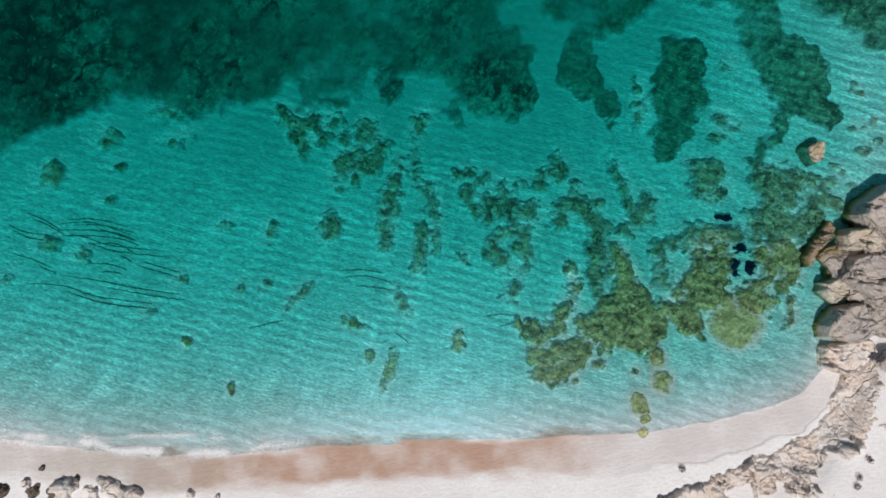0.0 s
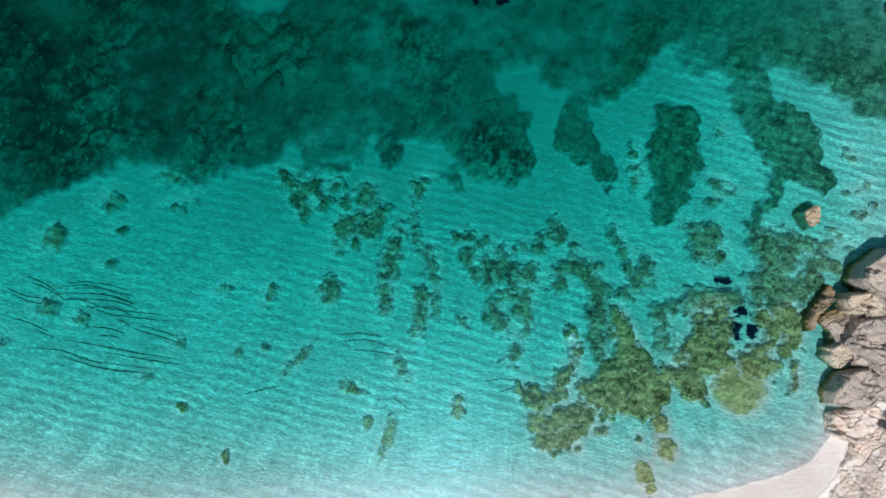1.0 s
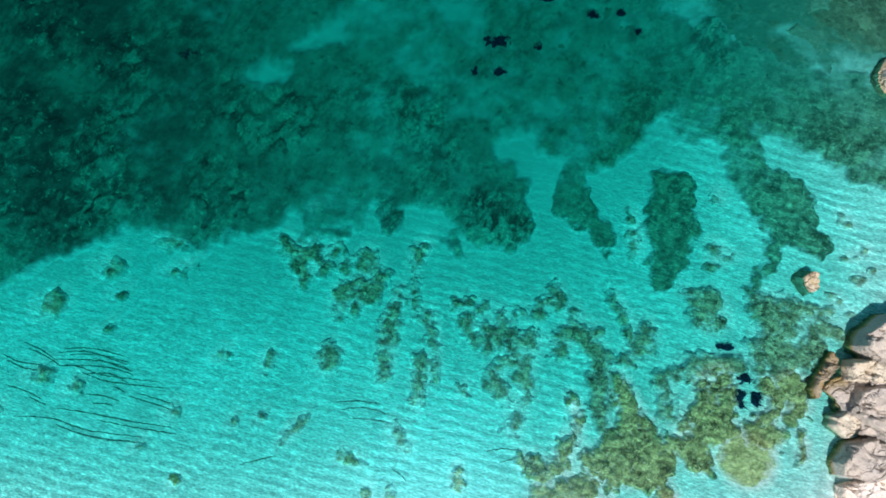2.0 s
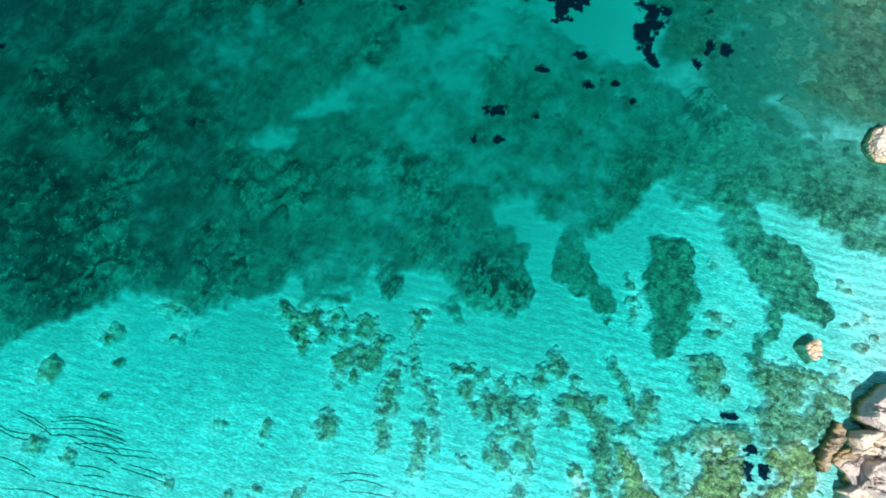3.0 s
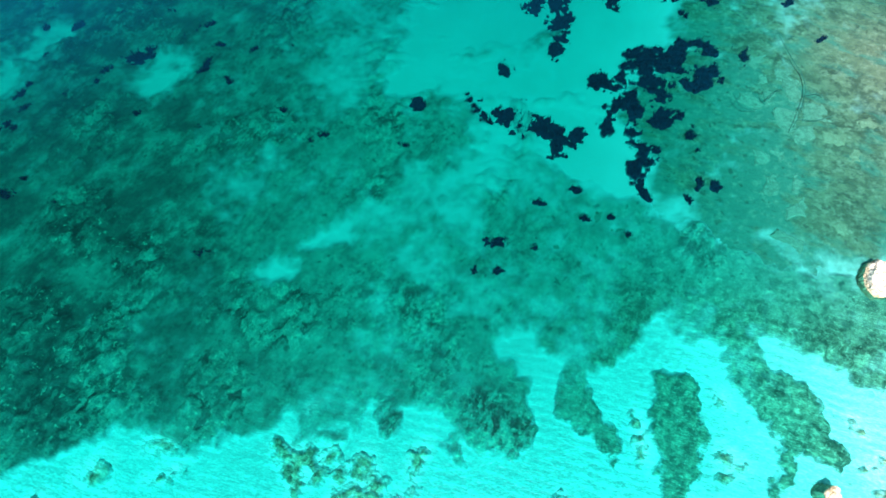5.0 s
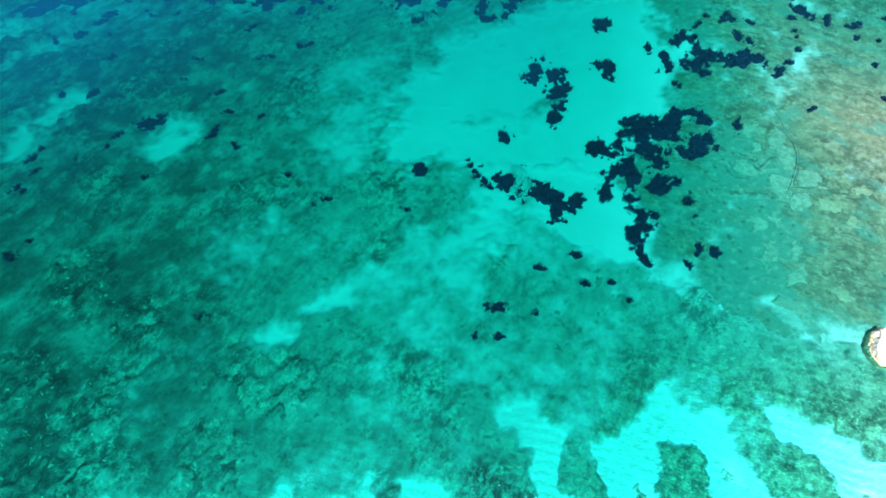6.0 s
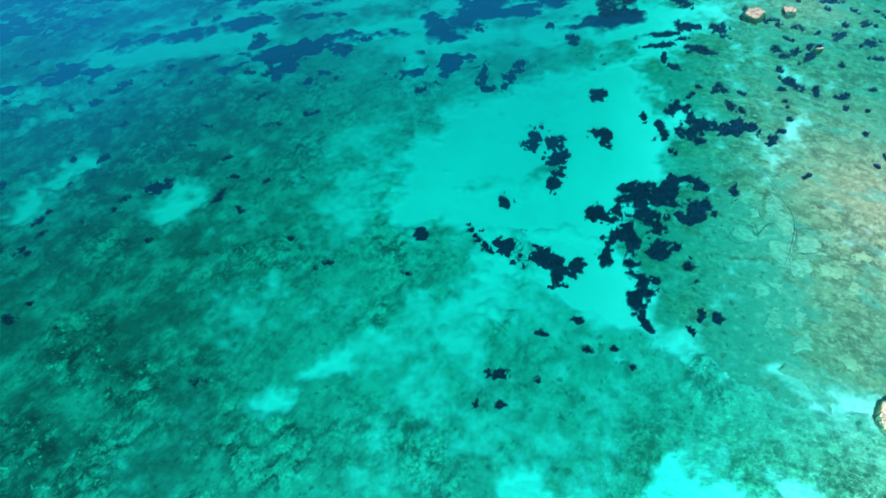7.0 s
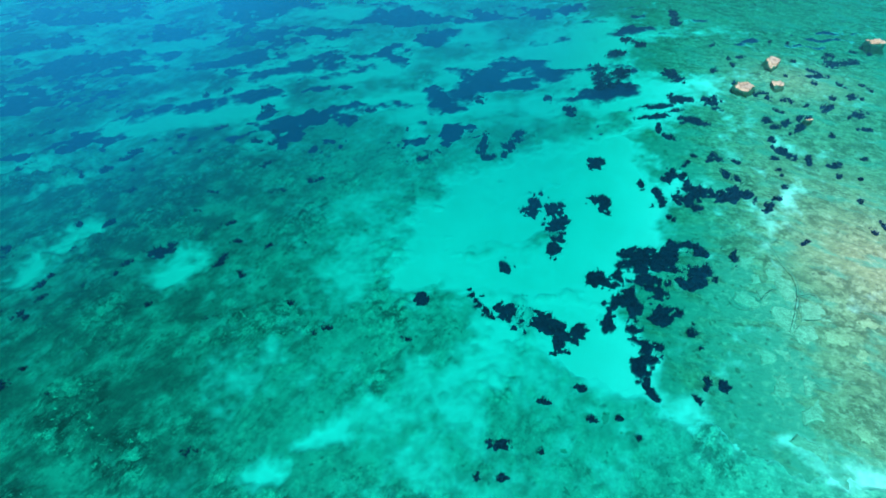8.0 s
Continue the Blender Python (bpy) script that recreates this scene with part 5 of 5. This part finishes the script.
BOULDER_LOOKS = (
    (0.5, PALE, "small cream limestone rock standing out of the water"),
    (1.15, PALE, "bright cream limestone rock standing out of shallow water"),
    (0.3, TAN, "tan rock breaking the surface far out"),
    (0.25, TAN, "broad tan rock breaking the surface far out"),
    (0.22, TAN, "low tan rock breaking the surface far out"),
    (0.16, TAN, "flat tan rock at the surface far out"),
    (0.18, TAN, "small tan rock awash far out"),
)
for k, ((x, y, rx, ry, turn), (h, material, label)) in enumerate(zip(BOULDERS, BOULDER_LOOKS)):
    base = float(ground_height(x, y)) - 0.3
    grow = 1.08 if k == 0 else 0.8 if 2 <= k <= 6 else 0.95 if h < 0.65 else 1.05
    rock("boulder", label, x, y, rx * grow, ry * grow, turn, (h - base) / 0.62, 300 + k, material, 0.3, "boulder", detail=5, rough=0.16 if 2 <= k <= 6 else 0.09, facets=11)

def shore_rock(label, x, y, top, material, cuts, seed):
    """A blocky boulder: a steep-sided body bounded by upright faces (way they face, distance), with a tilted, cracked top."""
    wide = 1.5 * max(d for _, d in cuts) + 0.6
    xs = np.arange(-wide, wide, 0.085)
    gx, gy = np.meshgrid(xs, xs)
    wx, wy = gx + x, gy + y
    sx, sy = gx + 0.22 * fbm(wx, wy, 1.4, 4, seed, 0.6), gy + 0.22 * fbm(wx, wy, 1.4, 4, seed + 1, 0.6)
    inner = np.full(gx.shape, 9.0)
    for way, d in cuts:
        inner = np.minimum(inner, d - sx * math.cos(radians(way)) - sy * math.sin(radians(way)))
    base = float(ground_height(x, y)) - 0.4
    rng = random.Random(seed)
    lean, turn = rng.uniform(0.05, 0.14), rng.uniform(0, math.tau)
    crown = top - base + lean * (gx * math.cos(turn) + gy * math.sin(turn)) + 0.35 * fbm(wx, wy, 2.2, 3, seed + 2) + 0.16 * fbm(wx, wy, 0.6, 4, seed + 3, 0.7)
    step = ramp(fbm(wx + 0.3 * fbm(wx, wy, 0.9, 3, seed), wy * 1.5, 2.3, 2, seed + 4), 0.02, 0.07)
    split = np.abs(fbm(wx, wy * 1.6, 2.6, 4, seed + 5, 0.55))
    crown = crown + 0.42 * step - 0.6 * ramp(0.045 - split, 0, 0.04)
    wall = np.clip(inner + 0.1, 0, None) * 12.0 + 0.15 * fbm(wx, wy, 0.5, 3, seed + 6)
    soft = 0.14
    blend = np.clip(0.5 + 0.5 * (wall - crown) / soft, 0, 1)
    z = wall * (1 - blend) + crown * blend - soft * blend * (1 - blend)
    ob = new("boulder", sheet("boulder", xs, xs, z, inner > -0.14, material))
    ob.location = (x, y, base)
    return tagged(ob, label, "boulder", "boulders at the water's edge")


shore_rock("large grey limestone boulder at the water's edge", 40.4, 3.7, 1.9, GREY, ((230, 2.7), (286, 3.2), (333, 2.84), (13, 3.2), (100, 2.7), (126, 2.7), (150, 3.2), (195, 3.6)), 3)
shore_rock("pale limestone block wedged between boulders", 37.1, 1.5, 1.5, PALE, ((0, 1.7), (60, 1.1), (95, 0.95), (150, 1.5), (180, 1.55), (265, 1.05)), 10)
shore_rock("large cracked grey limestone boulder at the water's edge", 38.9, -2.0, 1.9, GREY, ((222, 2.6), (245, 2.5), (276, 2.83), (3, 3.9), (77, 2.31), (97, 2.2), (150, 3.2), (190, 3.3)), 17)
shore_rock("small pale boulder with a yellow algae band", 35.1, -3.0, 0.75, PALE, ((225, 1.0), (300, 1.0), (330, 0.85), (75, 0.9), (110, 0.85), (175, 1.15)), 24)
shore_rock("grey limestone boulder with a yellow algae band", 36.3, -6.1, 1.4, GREY, ((259, 1.55), (289, 1.4), (342, 2.4), (48, 2.2), (106, 1.7), (140, 1.9), (180, 2.5)), 31)
shore_rock("crumbly tan limestone boulder beside the beach", 36.2, -9.0, 0.9, PINK, ((246, 1.7), (274, 1.5), (317, 1.34), (20, 2.2), (59, 2.35), (102, 1.2), (171, 2.2)), 38)
shore_rock("grey limestone boulder on the rocky shore", 40.4, -9.0, 1.6, GREY, ((275, 1.41), (9, 2.15), (101, 1.28), (117, 1.21), (142, 1.6), (225, 1.9)), 45)
shore_rock("low grey limestone block between larger boulders", 40.6, -6.2, 1.4, GREY, ((248, 1.43), (281, 1.3), (359, 2.07), (94, 1.5), (114, 1.4), (191, 1.9)), 52)
shore_rock("long brown half-sunken rock slab beside the boulders", 34.0, 1.0, 0.35, BROWN, ((57, 2.3), (30, 1.9), (237, 2.3), (205, 1.8), (147, 0.55), (327, 0.3)), 59)
rock("bedrock", "low grey bedrock between the shore boulders", 43.6, -2.8, 6.4, 9.0, 78, 1.6, 41, GREY, 0.2, "rock", rough=0.12, facets=12, detail=5)

# ---- rocky ledge above the beach ----
LEDGE = ((37.0, -10.6), (35.6, -12.4), (34.6, -14.3), (33.2, -15.9), (31.4, -17.2), (29.8, -18.0), (28.0, -18.8), (26.0, -19.7), (23.8, -20.4), (21.6, -21.2), (19.4, -22.0), (17.0, -23.0))
xs, ys = np.arange(14, 46, 0.09), np.arange(-27, -8, 0.09)
mx, my = np.meshgrid(xs, ys)
away, side = np.full(mx.shape, 99.0), np.zeros(mx.shape)
for (ax, ay), (bx, by) in zip(LEDGE[:-1], LEDGE[1:]):
    dx, dy = bx - ax, by - ay
    t = np.clip(((mx - ax) * dx + (my - ay) * dy) / (dx * dx + dy * dy), 0, 1)
    d = np.hypot(mx - ax - t * dx, my - ay - t * dy)
    side = np.where(d < away, np.sign(dx * (my - ay) - dy * (mx - ax)), side)
    away = np.minimum(away, d)
across = away * side + 0.9 * fbm(mx, my, 2.6, 4, 91, 0.6)
broken_rock = np.abs(fbm(mx, my, 1.9, 4, 93, 0.6))
band = np.where(across < 0, 1 + across / 0.5, 1 - across / (2.6 + 1.6 * fbm(mx, my, 4, 2, 95)))
band = band - 0.12 + 1.1 * fbm(mx, my, 1.3, 4, 97, 0.65)
terrace = fbm(mx, my, 2.2, 4, 99, 0.6)
rise = ramp(band, -0.05, 0.12) * (0.18 + 0.24 * ramp(terrace, -0.12, -0.07) + 0.3 * ramp(terrace, 0.1, 0.13)) - 0.3 * ramp(0.04 - broken_rock, 0, 0.03) * ramp(band, 0, 0.5)
z = ground_height(mx, my) + rise + 0.09 * fbm(mx, my, 0.55, 4, 98, 0.6) * ramp(band, -0.05, 0.3) - 0.03
ledge = tagged(new("rock_ledge"), "rough broken pinkish tan rock ledge above the beach", "rock")
ledge.location = (*LEDGE[5], float(ground_height(*LEDGE[5])))
wobble_x, wobble_y = mx + 0.8 * fbm(mx, my, 1.5, 3, 61), my + 0.8 * fbm(mx, my, 1.5, 3, 62)
nearest = np.argmin([np.hypot(wobble_x - x, wobble_y - y) for x, y in LEDGE], axis=0)
for k in range(len(LEDGE)):
    block = part("ledge_block", sheet("ledge_block", xs, ys, z, (band > -0.05) & (nearest == k), PINK), ledge)
    block.location = -ledge.location

# ---- foam and stones ----
xs, ys = np.arange(-46, 10, 0.12), np.arange(-20, -13.5, 0.1)
mx, my = np.meshgrid(xs, ys)
off = my - shore(mx) + 0.35 * fbm(mx, my, 5.0, 3, 5)
bands = np.minimum(np.abs(off - 0.5 + 0.5 * fbm(mx, my, 4, 2, 73)), 0.35 + np.abs(off - 1.5 + 0.8 * fbm(mx, my, 5, 2, 75)))
patchy = 0.5 + 0.5 * ramp(fbm(mx, my, 3.0, 3, 77), -0.3, 0.2)
lace = (1 - bands / 1.3) * patchy * (1.25 - 1.1 * ramp(mx, -24, 2))
foam_z = np.maximum(ground_height(mx, my), 0) + 0.006
tagged(new("foam", sheet("foam", xs, ys, foam_z, lace > 0.02, FOAM, lace)), "white foam of small waves breaking on the sand", "foam", kind="stuff")

# ---- dark strips that paint the shade of the sand ripples ----
RIPPLE_SHADES = (
    ((-38.8, 4.0), (-37.2, 3.3), (-35.7, 2.4)),
    ((-35.7, 3.0), (-32.7, 3.1), (-29.0, 1.9)),
    ((-35.7, 2.4), (-33.0, 2.4), (-30.5, 2.1), (-28.8, 1.5)),
    ((-35.5, 1.9), (-33.6, 1.8), (-31.6, 1.1), (-29.7, 0.8), (-25.9, 0.4)),
    ((-33.0, 1.1), (-30.5, 1.1), (-28.8, 0.3)),
    ((-30.1, 0.0), (-29.5, -0.2), (-28.9, -0.6)),
    ((-31.7, -1.5), (-30.8, -1.5), (-29.8, -1.7)),
    ((-38.6, -2.6), (-35.2, -2.8), (-31.8, -3.8), (-26.9, -4.4)),
    ((-30.0, -4.7), (-28.5, -4.7), (-26.8, -4.9)),
    ((-27.8, -0.6), (-26.3, -1.0), (-24.7, -1.5)),
    ((-28.5, -0.9), (-26.6, -1.4), (-24.3, -2.1)),
    ((-34.9, -1.9), (-31.5, -2.4), (-27.7, -3.1), (-24.3, -3.6)),
)
RIPPLE_SHADES += (
    ((-40.6, 2.9), (-38.9, 2.2), (-36.8, 1.9)),
    ((-39.9, 0.2), (-38.0, -0.4), (-36.4, -1.1)),
    ((-35.0, 3.4), (-32.3, 3.4), (-29.4, 2.7)),
    ((-32.7, -0.7), (-31.0, -0.8), (-29.3, -1.3)),
    ((-8.9, -2.0), (-6.9, -1.9), (-4.7, -2.5)),
    ((-8.0, -2.8), (-6.4, -2.9), (-4.6, -3.2)),
    ((-9.5, -1.4), (-7.5, -1.3), (-5.4, -1.6)),
    ((-17.8, -6.7), (-16.2, -6.3), (-14.7, -6.0)),
    ((-4.3, -7.1), (-3.5, -7.6), (-3.1, -8.1)),
    ((4.0, -5.6), (5.6, -5.4), (7.2, -5.6)),
    ((5.1, -6.6), (6.6, -6.2), (7.9, -6.3)),
)
RIPPLE_SHADES += tuple(tuple((x + dx, y - dy) for x, y in line[k % 2:]) for k, line in enumerate(RIPPLE_SHADES[:16]) if len(line) > 3 or line[0][0] < -33
                    for dx, dy in ((0.5, 0.55),) if len(line) - k % 2 > 1)
# dark strips put in for the shaded cracks between the slabs of the shelf
SLAB_CRACKS = (
    ((42.2, 63.6), (43.0, 59.1), (43.6, 56.2), (43.4, 54.2), (42.6, 52.2), (41.3, 49.8), (40.1, 47.9)),
    ((43.1, 53.2), (44.6, 53.5), (45.3, 53.0)),
    ((41.3, 49.8), (43.5, 49.6), (45.6, 50.3)),
    ((38.2, 54.3), (38.3, 52.5), (39.5, 53.6), (40.5, 54.3)),
    ((34.6, 53.4), (35.3, 51.4), (37.2, 51.1)),
)
for k, line in enumerate(RIPPLE_SHADES + SLAB_CRACKS):
    crack = k >= len(RIPPLE_SHADES)
    rng = random.Random(70 + k)
    verts, faces = [], []
    steps = 14 * (len(line) - 1)
    for j in range(steps + 1):
        f = j / steps * (len(line) - 1)
        i = min(int(f), len(line) - 2)
        f -= i
        a, b = Vector(line[i]), Vector(line[i + 1])
        before, after = Vector(line[max(i - 1, 0)]), Vector(line[min(i + 2, len(line) - 1)])
        p = 0.5 * (2 * a + (b - before) * f + (2 * before - 5 * a + 4 * b - after) * f * f + (3 * a - before - 3 * b + after) * f ** 3)
        way = (b - a).normalized()
        across = Vector((-way.y, way.x))
        fade = math.sin(math.pi * (0.06 + 0.88 * j / steps))
        half = (0.02 + 0.06 * fade) * rng.uniform(0.5, 1.2) * (0.7 if crack else 1.0)
        p = p + across * rng.uniform(-0.03, 0.03)
        for e, lift in ((-1, -0.01), (-0.4, 0.06), (0.4, 0.06), (1, -0.01)):
            q = p + across * half * e
            verts.append((q.x, q.y, (-0.13 if crack else float(ground_height(q.x, q.y))) + lift))
        if j:
            n = len(verts) - 8
            faces += [(n + m, n + m + 1, n + m + 5, n + m + 4) for m in range(3)]
    name, label, group = ("crack_weed", "dark strip put in for a shaded crack between rock slabs", "weed in the slab cracks") if crack else ("weed_line", "thin dark strip painted for the shade of a sand ripple", "weed lines in the sand ripples")
    tagged(new(name, mesh_from(name, verts, faces, STRIP_SHADE)), label, "seaweed", group)

# ---- stones at the back of the beach ----
STONES = (
    (-33.6, -20.8, 0.91, 0.75),
    (-36.4, -20.9, 0.60, 0.50),
    (-39.2, -20.9, 0.50, 0.45),
    (-35.7, -19.0, 0.30, 0.25),
    (-36.9, -20.3, 0.35, 0.25),
    (-32.6, -19.9, 0.25, 0.20),
    (-29.1, -20.9, 1.31, 0.65),
    (-27.6, -21.3, 0.70, 0.50),
    (-31.5, -20.7, 0.45, 0.25),
    (-22.4, -21.3, 0.45, 0.40),
    (-20.0, -21.5, 0.25, 0.20),
    (-34.6, -21.3, 0.50, 0.40),
    (-31.1, -21.5, 0.81, 0.40),
)
for k, (x, y, rx, ry) in enumerate(STONES):
    dark = k in (1, 2, 3, 5, 11)
    grow = 1.45 if y < -20 and x < -26 else 1.0
    rock("beach_stone", "dark pitted beach stone half sunk in white sand" if dark else "tan limestone beach stone half sunk in white sand", x, y, rx * grow, ry * grow, 25 * k, 0.45 + 0.7 * ry * grow, 760 + k,
         DARK if dark else PINK, 0.12, "stone", "stones on the beach", rough=0.32, facets=15)
# ---- dry shrubs on the white ground ----
SHRUBS = ((36.9, -17.6), (36.0, -19.1), (35.8, -19.9), (35.7, -15.9), (21.4, -19.0))
for k, (x, y) in enumerate(SHRUBS):
    rng = random.Random(90 + k)
    verts, faces = [], []
    for _ in range(160):
        a, r, h = rng.uniform(0, math.tau), 0.3 * math.sqrt(rng.random()), rng.uniform(0.05, 0.32)
        c = Vector((r * math.cos(a), r * math.sin(a), h))
        n = len(verts)
        for _ in range(3):
            verts.append(c + Vector((rng.uniform(-1, 1), rng.uniform(-1, 1), rng.uniform(-0.6, 0.6))) * 0.07)
        faces.append((n, n + 1, n + 2))
    shrub = new("shrub", mesh_from("shrub", verts, faces, TWIG, False))
    shrub.location = (x, y, float(ground_height(x, y)))
    tagged(shrub, "small dry brown shrub on white ground", "shrub", "dry shrubs")
